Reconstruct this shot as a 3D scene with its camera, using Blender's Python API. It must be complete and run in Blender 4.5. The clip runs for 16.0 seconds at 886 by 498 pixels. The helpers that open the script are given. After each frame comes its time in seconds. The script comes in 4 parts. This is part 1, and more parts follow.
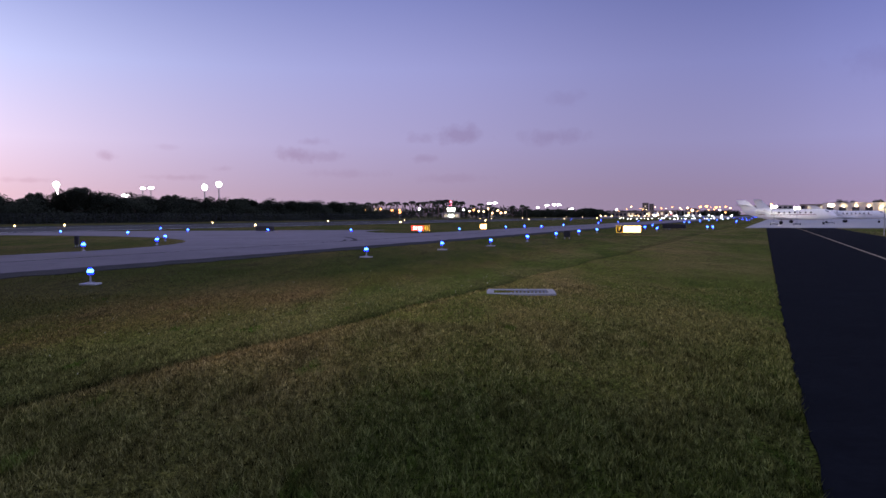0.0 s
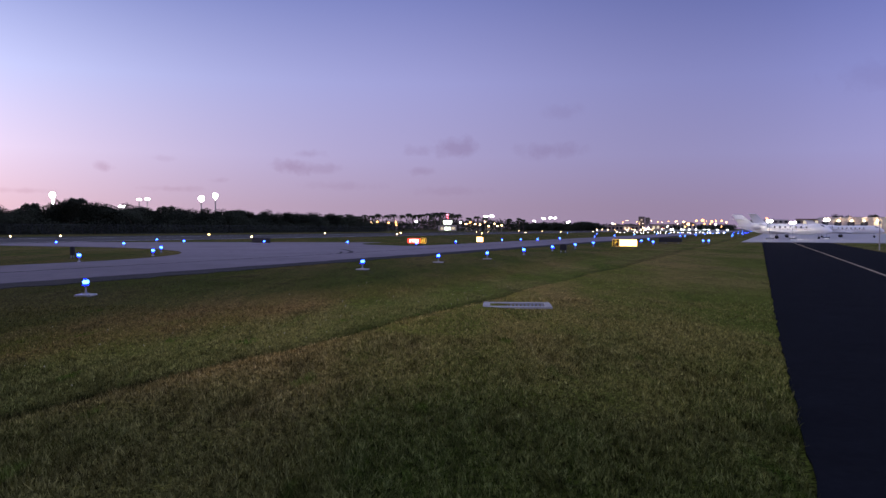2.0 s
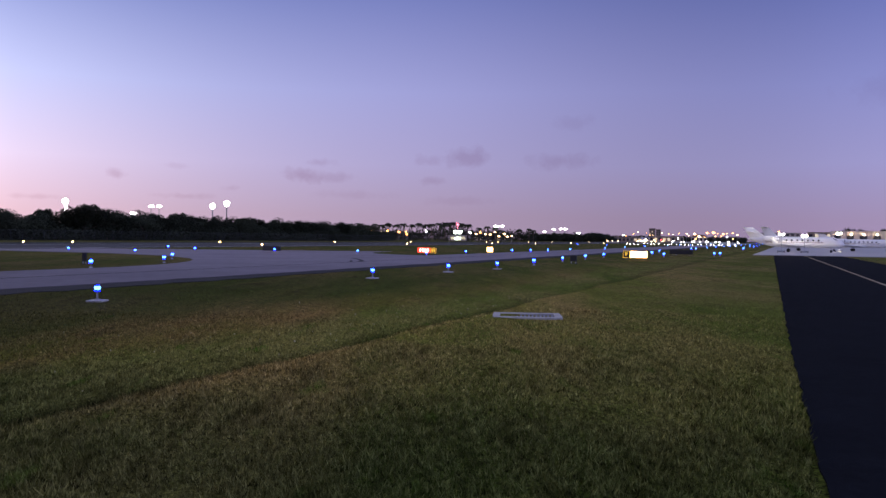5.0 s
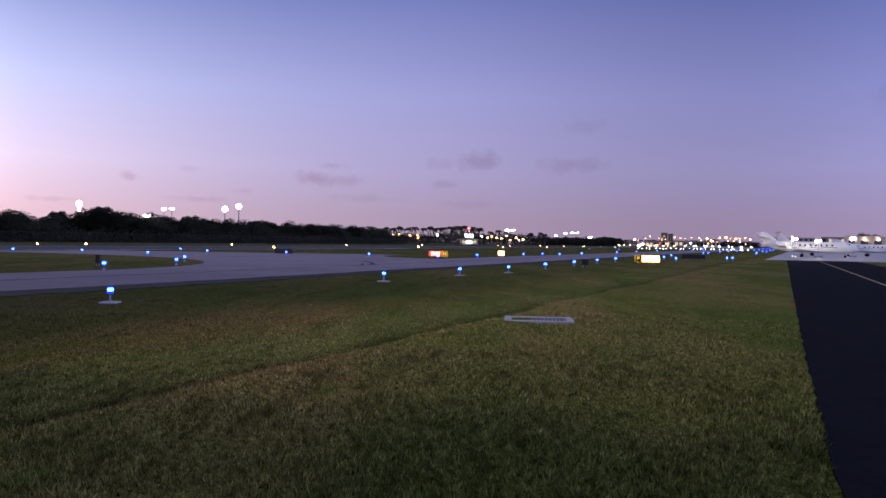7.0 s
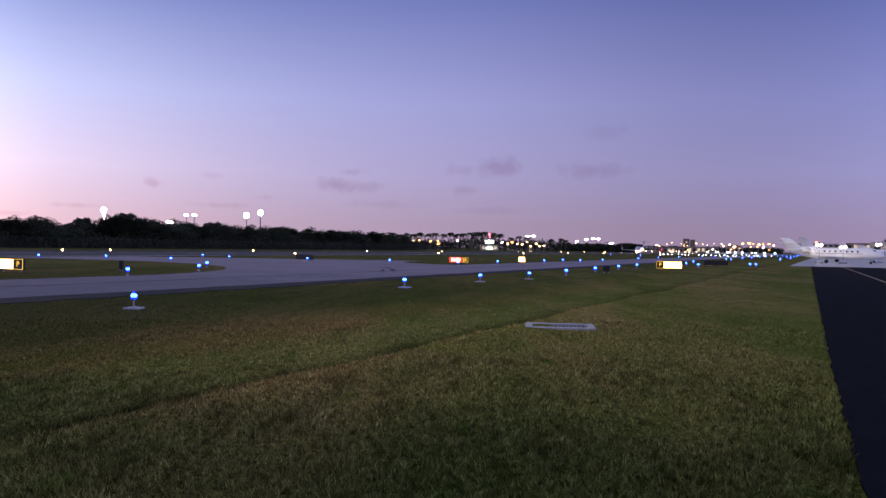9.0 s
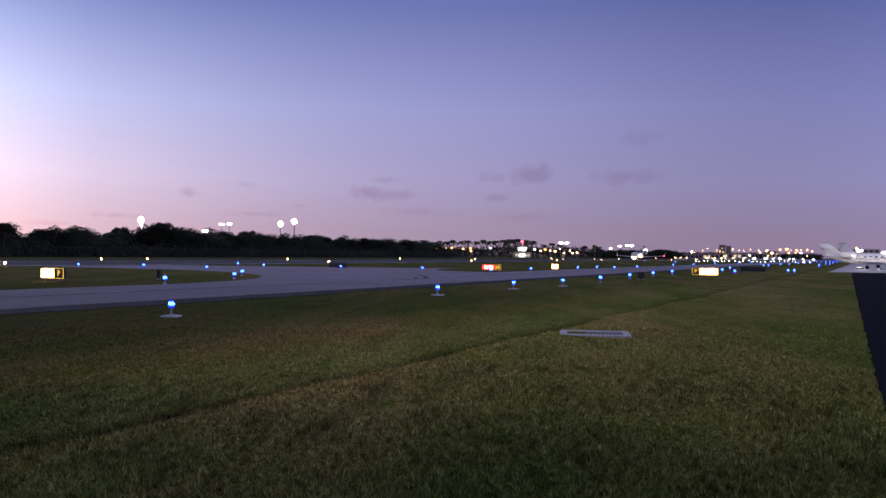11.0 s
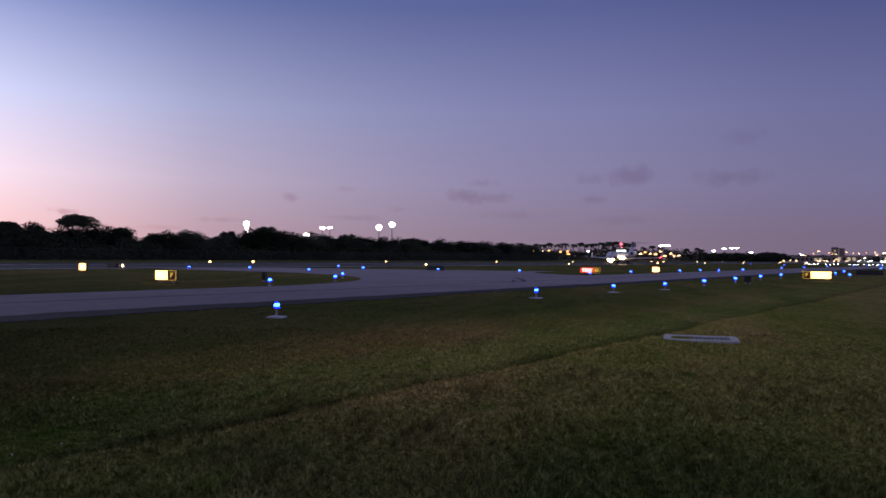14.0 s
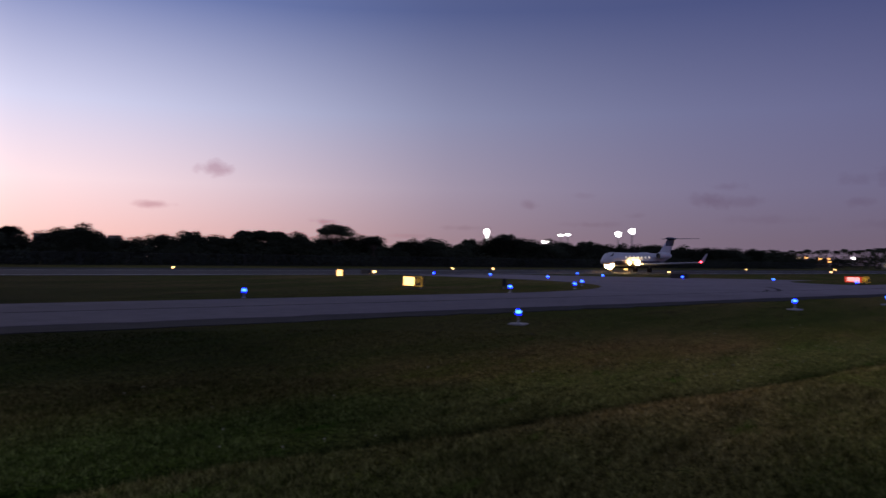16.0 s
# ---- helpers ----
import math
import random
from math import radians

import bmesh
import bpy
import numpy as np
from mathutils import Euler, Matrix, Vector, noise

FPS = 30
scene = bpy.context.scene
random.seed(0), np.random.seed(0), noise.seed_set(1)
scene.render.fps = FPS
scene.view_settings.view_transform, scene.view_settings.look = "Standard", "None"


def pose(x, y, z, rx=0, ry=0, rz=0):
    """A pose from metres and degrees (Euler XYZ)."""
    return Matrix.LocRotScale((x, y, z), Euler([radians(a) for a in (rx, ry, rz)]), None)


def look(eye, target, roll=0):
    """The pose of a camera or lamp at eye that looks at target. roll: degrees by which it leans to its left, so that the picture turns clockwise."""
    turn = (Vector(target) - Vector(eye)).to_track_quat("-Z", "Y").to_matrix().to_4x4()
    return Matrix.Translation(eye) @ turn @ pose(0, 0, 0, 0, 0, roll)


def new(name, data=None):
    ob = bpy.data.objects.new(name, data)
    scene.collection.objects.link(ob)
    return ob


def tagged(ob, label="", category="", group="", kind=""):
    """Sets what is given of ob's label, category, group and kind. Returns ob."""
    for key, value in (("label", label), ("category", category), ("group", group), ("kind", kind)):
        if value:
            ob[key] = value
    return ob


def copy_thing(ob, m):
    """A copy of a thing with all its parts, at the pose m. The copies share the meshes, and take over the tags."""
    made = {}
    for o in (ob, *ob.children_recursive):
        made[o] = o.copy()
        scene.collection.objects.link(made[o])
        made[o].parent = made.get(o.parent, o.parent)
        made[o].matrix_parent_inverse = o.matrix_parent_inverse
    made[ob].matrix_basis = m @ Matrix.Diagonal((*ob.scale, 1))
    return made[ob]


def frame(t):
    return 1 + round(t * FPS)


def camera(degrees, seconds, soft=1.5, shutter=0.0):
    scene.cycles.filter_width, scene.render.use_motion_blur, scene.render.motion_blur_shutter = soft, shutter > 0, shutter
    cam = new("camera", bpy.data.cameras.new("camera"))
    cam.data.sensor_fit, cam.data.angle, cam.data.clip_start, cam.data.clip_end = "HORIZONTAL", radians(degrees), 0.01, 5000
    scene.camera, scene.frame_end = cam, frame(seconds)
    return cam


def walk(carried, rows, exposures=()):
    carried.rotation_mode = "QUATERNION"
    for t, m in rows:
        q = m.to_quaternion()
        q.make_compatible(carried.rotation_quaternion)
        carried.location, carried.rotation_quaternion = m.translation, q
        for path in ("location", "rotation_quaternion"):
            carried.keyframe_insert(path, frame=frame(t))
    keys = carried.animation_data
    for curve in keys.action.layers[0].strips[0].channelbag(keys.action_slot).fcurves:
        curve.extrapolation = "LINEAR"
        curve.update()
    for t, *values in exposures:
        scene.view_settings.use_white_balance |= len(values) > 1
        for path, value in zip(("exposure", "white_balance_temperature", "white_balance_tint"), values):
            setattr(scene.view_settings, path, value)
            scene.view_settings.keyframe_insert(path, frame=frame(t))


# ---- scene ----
cam = camera(56.95, 16.0, soft=1.5, shutter=0.5)
PATH = [
    (0, (0.117, -0.306, 1.734), (0.118, 1.692, 1.652), -0.2),
    (0.5, (0.118, -0.315, 1.736), (0.129, 1.684, 1.672), -0.0),
    (1, (0.113, -0.309, 1.737), (0.126, 1.69, 1.678), 0.1),
    (1.5, (0.119, -0.309, 1.737), (0.133, 1.691, 1.681), 0.1),
    (2, (0.116, -0.309, 1.735), (0.126, 1.691, 1.684), 0.1),
    (2.5, (0.111, -0.302, 1.735), (0.121, 1.697, 1.688), 0.1),
    (3, (0.106, -0.3, 1.733), (0.115, 1.699, 1.692), 0.2),
    (3.5, (0.107, -0.296, 1.733), (0.107, 1.704, 1.695), 0.4),
    (4, (0.107, -0.31, 1.734), (0.101, 1.69, 1.7), 0.5),
    (6.5, (0.092, -0.288, 1.73), (0.06, 1.712, 1.709), 0.9),
    (7, (0.094, -0.286, 1.727), (0.052, 1.714, 1.708), 0.9),
    (7.5, (0.091, -0.287, 1.731), (0.04, 1.713, 1.714), 0.9),
    (8, (0.087, -0.28, 1.73), (0.025, 1.719, 1.716), 0.8),
    (8.5, (0.086, -0.29, 1.734), (0.009, 1.708, 1.726), 0.9),
    (9, (0.087, -0.286, 1.732), (-0.005, 1.712, 1.727), 0.9),
    (11.5, (0.054, -0.273, 1.729), (-0.145, 1.717, 1.744), 0.6),
    (12, (0.048, -0.282, 1.728), (-0.181, 1.705, 1.744), 0.6),
    (12.5, (0.038, -0.282, 1.728), (-0.22, 1.701, 1.744), 0.6),
    (13, (0.034, -0.272, 1.73), (-0.257, 1.707, 1.745), 0.7),
    (13.5, (0.017, -0.246, 1.721), (-0.324, 1.724, 1.736), 0.6),
    (14, (0.0, -0.259, 1.722), (-0.405, 1.699, 1.739), 0.6),
    (14.5, (-0.023, -0.261, 1.727), (-0.542, 1.67, 1.746), 0.5),
    (15, (-0.047, -0.252, 1.728), (-0.67, 1.649, 1.752), 0.6),
    (15.5, (-0.083, -0.224, 1.72), (-0.874, 1.612, 1.747), 0.5),
    (15.6, (-0.091, -0.209, 1.721), (-0.904, 1.619, 1.747), 0.5),
    (15.8, (-0.116, -0.171, 1.723), (-0.994, 1.626, 1.749), 0.5),
    (16, (-0.142, -0.126, 1.726), (-1.089, 1.635, 1.754), 0.7),
]
EXPOSURES = [(0.0, -0.08), (4.0, -0.06), (9.0, -0.08), (11.5, -0.3), (12.5, -0.4), (13.5, -0.68), (14.5, -0.88), (15.2, -1.05), (16.0, -1.34)]
walk(cam, [(t, look(eye, aim, lean)) for t, eye, aim, lean in PATH], EXPOSURES)

# ---- world: clear dusk sky, the sun just set far to the left ----
world = bpy.data.worlds.new("dusk")
scene.world = world
world.use_nodes = True
wn, wl = world.node_tree.nodes, world.node_tree.links
wn.clear()


def wmath(op, a, b=None, c=None, clamp=False):
    n = wn.new("ShaderNodeMath")
    n.operation, n.use_clamp = op, clamp
    for i, v in enumerate((a, b, c)):
        if v is None:
            continue
        if isinstance(v, (int, float)):
            n.inputs[i].default_value = v
        else:
            wl.new(v, n.inputs[i])
    return n.outputs[0]


def wramp(fac, stops):
    n = wn.new("ShaderNodeValToRGB")
    wl.new(fac, n.inputs[0])
    e = n.color_ramp.elements
    while len(e) < len(stops):
        e.new(1.0)
    for el, (p, c) in zip(e, stops):
        el.position, el.color = p, (*c, 1)
    return n.outputs[0]


def wmix(fac, a, b):
    n = wn.new("ShaderNodeMix")
    n.data_type = "RGBA"
    wl.new(fac, n.inputs[0])
    for i, v in ((6, a), (7, b)):
        if isinstance(v, tuple):
            n.inputs[i].default_value = (*v, 1)
        else:
            wl.new(v, n.inputs[i])
    return n.outputs[2]


def srgb(r, g, b):
    return tuple((v / 255 / 12.92) if v / 255 < 0.04045 else ((v / 255 + 0.055) / 1.055) ** 2.4 for v in (r, g, b))


SUNSET = radians(-78)
coord = wn.new("ShaderNodeTexCoord")
sep = wn.new("ShaderNodeSeparateXYZ")
wl.new(coord.outputs["Generated"], sep.inputs[0])
flat = wmath("SQRT", wmath("ADD", wmath("MULTIPLY", sep.outputs[0], sep.outputs[0]), wmath("MULTIPLY", sep.outputs[1], sep.outputs[1])))
toward = wmath("DIVIDE", wmath("ADD", wmath("MULTIPLY", sep.outputs[0], math.sin(SUNSET)), wmath("MULTIPLY", sep.outputs[1], math.cos(SUNSET))), wmath("MAXIMUM", flat, 0.001))
azim = wmath("ARCTAN2", sep.outputs[0], sep.outputs[1])

# sky colour at five azimuths (away from the sunset to towards it), for each of six elevations
TOWARD = (-0.225, 0.208, 0.643, 0.927, 1.0)
SKY = [(0.0, ((0.216, 0.163, 0.272), (0.443, 0.328, 0.469), (0.557, 0.409, 0.547), (2.536, 1.406, 1.264), (5.336, 2.745, 1.964))),
       (1.5, ((0.216, 0.168, 0.283), (0.443, 0.332, 0.481), (0.576, 0.427, 0.575), (2.672, 1.608, 1.529), (5.094, 2.973, 2.31))),
       (5.0, ((0.205, 0.194, 0.37), (0.431, 0.384, 0.663), (0.593, 0.518, 0.768), (2.672, 2.077, 2.262), (4.608, 3.316, 2.888))),
       (10.0, ((0.149, 0.16, 0.359), (0.385, 0.383, 0.748), (0.451, 0.484, 0.82), (1.758, 1.82, 2.476), (3.032, 2.63, 2.888))),
       (17.0, ((0.067, 0.088, 0.263), (0.197, 0.231, 0.574), (0.179, 0.229, 0.543), (0.489, 0.641, 1.367), (1.103, 1.143, 1.785))),
       (40.0, ((0.179, 0.198, 0.34), (0.21, 0.228, 0.38), (0.231, 0.247, 0.42), (0.315, 0.327, 0.5), (0.42, 0.416, 0.6)))]
around = wmath("MULTIPLY_ADD", toward, 0.5, 0.5, clamp=True)
degrees_up = wmath("MULTIPLY", wmath("ARCTAN2", sep.outputs[2], flat), math.degrees(1.0))
sky, below = None, None
for e, cols in SKY:
    belt_ = wramp(around, [(0.0, tuple(v * 0.8 for v in cols[0]))] + [(0.5 + 0.5 * w, tuple(v / 5 for v in c)) for w, c in zip(TOWARD, cols)])
    belt_.node.color_ramp.interpolation = "B_SPLINE"
    if sky is None:
        sky = belt_
    else:
        sky = wmix(wmath("MULTIPLY_ADD", degrees_up, 1 / (e - below) if e > below else 1.0, -below / (e - below), clamp=True), sky, belt_)
    below = e

# thin dusk clouds: soft patches, (azimuth, elevation, half width, half height, strength)
CLOUDS = [(-22.2, 3.9, 0.55, 0.35, 0.7), (-10.1, 4.2, 1.2, 0.45, 0.8), (-8.0, 4.1, 1.1, 0.3, 0.5), (-9.0, 5.1, 1.0, 0.25, 0.5),
          (1.3, 5.6, 1.6, 0.7, 0.75), (-1.6, 5.3, 0.9, 0.4, 0.55), (-1.3, 4.0, 0.8, 0.3, 0.5), (7.6, 5.4, 2.2, 0.55, 0.55),
          (-43.8, 5.95, 1.05, 0.5, 1.25), (-48.0, 3.5, 1.15, 0.26, 1.25), (-36.5, 2.62, 1.0, 0.22, 1.15), (-27.0, 2.3, 1.6, 0.18, 0.5),
          (-18.0, 2.6, 2.0, 0.2, 0.45), (-15.0, 3.2, 0.7, 0.2, 0.4), (-7.0, 2.9, 2.4, 0.3, 0.3), (8.5, 8.0, 1.3, 0.5, 0.3),
          (-18.6, 4.6, 1.1, 0.2, 0.3), (0.5, 2.6, 2.5, 0.3, 0.25), (-31.0, 1.7, 1.4, 0.15, 0.4), (29.0, 9.5, 3.0, 0.9, 0.3)]
cnoise = wn.new("ShaderNodeTexNoise")
cnoise.inputs["Scale"].default_value, cnoise.inputs["Detail"].default_value, cnoise.inputs["Roughness"].default_value = 55, 5, 0.6
wl.new(coord.outputs["Generated"], cnoise.inputs["Vector"])
ragged = wmath("MULTIPLY_ADD", cnoise.outputs["Fac"], 2.6, -1.3)
elang = wmath("ARCTAN2", sep.outputs[2], flat)
cover = None
for a, e, ha, he, k in CLOUDS:
    da = wmath("MULTIPLY", wmath("SUBTRACT", azim, radians(a)), 1 / radians(ha))
    de = wmath("MULTIPLY", wmath("SUBTRACT", elang, radians(e)), 1 / radians(he))
    d = wmath("SQRT", wmath("ADD", wmath("MULTIPLY", da, da), wmath("MULTIPLY", de, de)))
    m = wmath("MULTIPLY", wmath("SUBTRACT", 1.25, wmath("SUBTRACT", d, ragged), clamp=True), k)
    cover = m if cover is None else wmath("MAXIMUM", cover, m)
veil = wn.new("ShaderNodeMix")
veil.data_type, veil.blend_type = "RGBA", "MULTIPLY"
wl.new(wmath("MULTIPLY", cover, 0.66), veil.inputs[0])
wl.new(sky, veil.inputs[6])
veil.inputs[7].default_value = (0.70, 0.57, 0.61, 1)
cloudy = veil.outputs[2]
ground_side = wmath("GREATER_THAN", sep.outputs[2], -0.02)
bg = wn.new("ShaderNodeBackground")
wl.new(wmix(ground_side, (0.006, 0.005, 0.006), cloudy), bg.inputs[0])
bg.inputs[1].default_value = 5.0
wl.new(bg.outputs[0], wn.new("ShaderNodeOutputWorld").inputs[0])

# ---- materials ----
def mat(name, color, rough=0.8, metal=0.0, vary=0.25, scale=4.0, bump=0.0, bump_scale=60.0, second=None, by_object=0.0):
    m = bpy.data.materials.new(name)
    m.use_nodes = True
    n, l = m.node_tree.nodes, m.node_tree.links
    b = n["Principled BSDF"]
    b.inputs["Roughness"].default_value, b.inputs["Metallic"].default_value = rough, metal
    b.inputs["Specular IOR Level"].default_value = 0.5 if rough < 0.8 else (0.12 if rough < 0.96 else 0.02)
    geo = n.new("ShaderNodeNewGeometry")
    big, small = n.new("ShaderNodeTexNoise"), n.new("ShaderNodeTexNoise")
    big.inputs["Scale"].default_value, small.inputs["Scale"].default_value = scale * 0.12, scale
    big.inputs["Detail"].default_value = small.inputs["Detail"].default_value = 4
    for t in (big, small):
        l.new(geo.outputs["Position"], t.inputs["Vector"])
    add = n.new("ShaderNodeMath")
    add.operation = "ADD"
    l.new(big.outputs["Fac"], add.inputs[0]), l.new(small.outputs["Fac"], add.inputs[1])
    ramp = n.new("ShaderNodeMapRange")
    ramp.inputs[1].default_value, ramp.inputs[2].default_value = 0.7, 1.3
    l.new(add.outputs[0], ramp.inputs[0])
    mix = n.new("ShaderNodeMix")
    mix.data_type = "RGBA"
    second = second or tuple(c * (1 - vary) for c in color)
    mix.inputs[6].default_value = (*(min(1, c * (1 + vary * 0.4)) for c in color), 1)
    mix.inputs[7].default_value = (*second, 1)
    l.new(ramp.outputs[0], mix.inputs[0])
    out = mix.outputs[2]
    if by_object:
        info, hsv, mr = n.new("ShaderNodeObjectInfo"), n.new("ShaderNodeHueSaturation"), n.new("ShaderNodeMapRange")
        mr.inputs[3].default_value, mr.inputs[4].default_value = 1 - by_object, 1 + by_object
        l.new(info.outputs["Random"], mr.inputs[0]), l.new(mr.outputs[0], hsv.inputs["Value"]), l.new(out, hsv.inputs["Color"])
        out = hsv.outputs[0]
    l.new(out, b.inputs["Base Color"])
    if bump:
        bn, bt = n.new("ShaderNodeBump"), n.new("ShaderNodeTexNoise")
        bt.inputs["Scale"].default_value, bn.inputs["Strength"].default_value, bn.inputs["Distance"].default_value = bump_scale, bump, 0.02
        l.new(geo.outputs["Position"], bt.inputs["Vector"]), l.new(bt.outputs["Fac"], bn.inputs["Height"]), l.new(bn.outputs[0], b.inputs["Normal"])
    return m


def lamp_mat(name, color, strength):
    m = bpy.data.materials.new(name)
    m.use_nodes = True
    b = m.node_tree.nodes["Principled BSDF"]
    b.inputs["Base Color"].default_value = (*color, 1)
    b.inputs["Emission Color"].default_value = (*color, 1)
    b.inputs["Emission Strength"].default_value = strength
    m.cycles.emission_sampling = "NONE" if strength < 6 else "AUTO"
    return m


def grass_mat(name, blades):
    """Mown lawn: green with straw-coloured dry stretches; the turf and its blades share the same pattern."""
    m = bpy.data.materials.new(name)
    m.use_nodes = True
    n, l = m.node_tree.nodes, m.node_tree.links
    b = n["Principled BSDF"]
    b.inputs["Roughness"].default_value = 0.9
    b.inputs["Specular IOR Level"].default_value = 0.01
    geo = n.new("ShaderNodeNewGeometry")
    fl = n.new("ShaderNodeMapping")
    fl.inputs["Rotation"].default_value = (0, 0, radians(22.5))
    fl.inputs["Scale"].default_value = (1.0, 0.28, 0.0)
    l.new(geo.outputs["Position"], fl.inputs["Vector"])

    def tex(scale, detail, rough=0.55):
        t = n.new("ShaderNodeTexNoise")
        t.inputs["Scale"].default_value, t.inputs["Detail"].default_value, t.inputs["Roughness"].default_value = scale, detail, rough
        l.new(fl.outputs[0], t.inputs["Vector"])
        return t.outputs["Fac"]

    def rng(v, a, c, lo=0.0, hi=1.0):
        r = n.new("ShaderNodeMapRange")
        for i, x in enumerate((a, c, lo, hi)):
            r.inputs[i + 1].default_value = x
        l.new(v, r.inputs[0])
        return r.outputs[0]

    def mixc(f, a, c):
        x = n.new("ShaderNodeMix")
        x.data_type = "RGBA"
        l.new(f, x.inputs[0])
        for i, v in ((6, a), (7, c)):
            if isinstance(v, tuple):
                x.inputs[i].default_value = (*v, 1)
            else:
                l.new(v, x.inputs[i])
        return x.outputs[2]

    green = mixc(rng(tex(1.1, 5), 0.35, 0.65), (0.105, 0.138, 0.022), (0.17, 0.192, 0.038))
    straw = mixc(rng(tex(6.0, 5), 0.3, 0.7), (0.21, 0.175, 0.055), (0.32, 0.255, 0.092))
    c = mixc(rng(tex(0.22, 6, 0.65), 0.44, 0.6), green, straw)
    c = mixc(rng(tex(0.9, 6, 0.7), 0.56, 0.72), c, (0.07, 0.075, 0.02))
    # bands of different turf, parallel to the taxiway: lush, dry lip of the swale, dark swale line, dark verge
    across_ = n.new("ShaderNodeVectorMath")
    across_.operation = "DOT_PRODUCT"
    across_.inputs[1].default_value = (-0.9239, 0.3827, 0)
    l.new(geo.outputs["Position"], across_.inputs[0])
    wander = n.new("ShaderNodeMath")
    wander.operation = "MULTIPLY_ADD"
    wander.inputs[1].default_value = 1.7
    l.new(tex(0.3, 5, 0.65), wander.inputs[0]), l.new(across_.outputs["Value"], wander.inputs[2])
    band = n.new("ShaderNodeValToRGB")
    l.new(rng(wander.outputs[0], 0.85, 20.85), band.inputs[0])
    # stops 0.32 to 0.342 paint the drop's shadow line along with darker tall grass
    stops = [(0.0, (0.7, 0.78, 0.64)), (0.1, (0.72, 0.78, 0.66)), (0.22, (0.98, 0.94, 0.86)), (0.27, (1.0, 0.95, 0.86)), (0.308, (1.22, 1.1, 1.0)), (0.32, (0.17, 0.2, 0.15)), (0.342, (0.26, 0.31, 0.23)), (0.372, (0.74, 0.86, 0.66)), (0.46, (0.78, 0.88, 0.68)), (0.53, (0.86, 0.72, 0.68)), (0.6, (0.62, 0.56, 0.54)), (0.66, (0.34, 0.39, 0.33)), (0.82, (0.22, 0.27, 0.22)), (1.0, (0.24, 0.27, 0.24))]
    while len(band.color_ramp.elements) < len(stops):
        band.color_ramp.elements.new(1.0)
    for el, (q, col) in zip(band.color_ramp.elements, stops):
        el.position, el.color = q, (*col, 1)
    # brightness ramp up the field: grazing-view lightening painted into the turf colour
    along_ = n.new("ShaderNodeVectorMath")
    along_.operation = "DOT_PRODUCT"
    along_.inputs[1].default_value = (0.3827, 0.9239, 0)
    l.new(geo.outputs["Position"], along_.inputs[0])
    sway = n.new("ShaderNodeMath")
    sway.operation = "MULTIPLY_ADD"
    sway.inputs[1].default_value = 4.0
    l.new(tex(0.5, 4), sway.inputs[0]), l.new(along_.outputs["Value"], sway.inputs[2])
    paler = n.new("ShaderNodeValToRGB")
    l.new(rng(sway.outputs[0], 2.0, 62.0), paler.inputs[0])
    paler_stops = [(0.0, (1.1, 1.14, 1.0)), (0.03, (1.0, 1.06, 0.94)), (0.055, (0.74, 0.8, 0.7)), (0.085, (0.68, 0.73, 0.66)), (0.11, (0.84, 0.85, 0.8)), (0.145, (1.35, 1.24, 1.14)), (0.23, (1.55, 1.4, 1.3)), (0.5, (1.28, 1.2, 1.16)), (1.0, (1.05, 1.0, 1.0))]
    while len(paler.color_ramp.elements) < len(paler_stops):
        paler.color_ramp.elements.new(1.0)
    for el, (q, col) in zip(paler.color_ramp.elements, paler_stops):
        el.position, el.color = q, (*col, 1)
    field_toned = n.new("ShaderNodeMix")
    field_toned.data_type, field_toned.blend_type = "RGBA", "MULTIPLY"
    field_toned.inputs[0].default_value = 1.0
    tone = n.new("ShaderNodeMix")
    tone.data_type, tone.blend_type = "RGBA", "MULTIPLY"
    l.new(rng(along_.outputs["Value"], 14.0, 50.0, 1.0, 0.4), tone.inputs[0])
    if not blades:
        dim = n.new("ShaderNodeHueSaturation")
        dim.inputs["Value"].default_value = 1.0
        l.new(c, dim.inputs["Color"])
        c = dim.outputs[0]
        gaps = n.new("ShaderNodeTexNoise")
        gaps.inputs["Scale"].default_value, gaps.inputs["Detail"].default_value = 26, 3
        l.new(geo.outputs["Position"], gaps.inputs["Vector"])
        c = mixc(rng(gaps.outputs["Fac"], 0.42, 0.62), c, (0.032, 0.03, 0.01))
    if blades:
        c2 = mixc(rng(geo.outputs["Random Per Island"], 0.0, 1.0), (0.018, 0.028, 0.009), (0.56, 0.49, 0.23))
        half = n.new("ShaderNodeMix")
        half.data_type = "RGBA"
        half.inputs[0].default_value = 0.5
        l.new(c, half.inputs[6]), l.new(c2, half.inputs[7])
        c = half.outputs[2]
        c = mixc(rng(tex(1.9, 3, 0.5), 0.62, 0.74), c, (0.08, 0.17, 0.018))
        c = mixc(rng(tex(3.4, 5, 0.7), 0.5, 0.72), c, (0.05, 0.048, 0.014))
    else:
        bn, bt = n.new("ShaderNodeBump"), n.new("ShaderNodeTexNoise")
        bt.inputs["Scale"].default_value, bt.inputs["Detail"].default_value = 22, 6
        bn.inputs["Strength"].default_value, bn.inputs["Distance"].default_value = 0.7, 0.035
        l.new(geo.outputs["Position"], bt.inputs["Vector"]), l.new(bt.outputs["Fac"], bn.inputs["Height"]), l.new(bn.outputs[0], b.inputs["Normal"])
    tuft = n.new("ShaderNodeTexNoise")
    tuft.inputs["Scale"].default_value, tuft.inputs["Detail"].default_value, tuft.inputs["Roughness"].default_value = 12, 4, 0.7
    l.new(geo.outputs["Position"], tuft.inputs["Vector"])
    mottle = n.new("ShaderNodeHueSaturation")
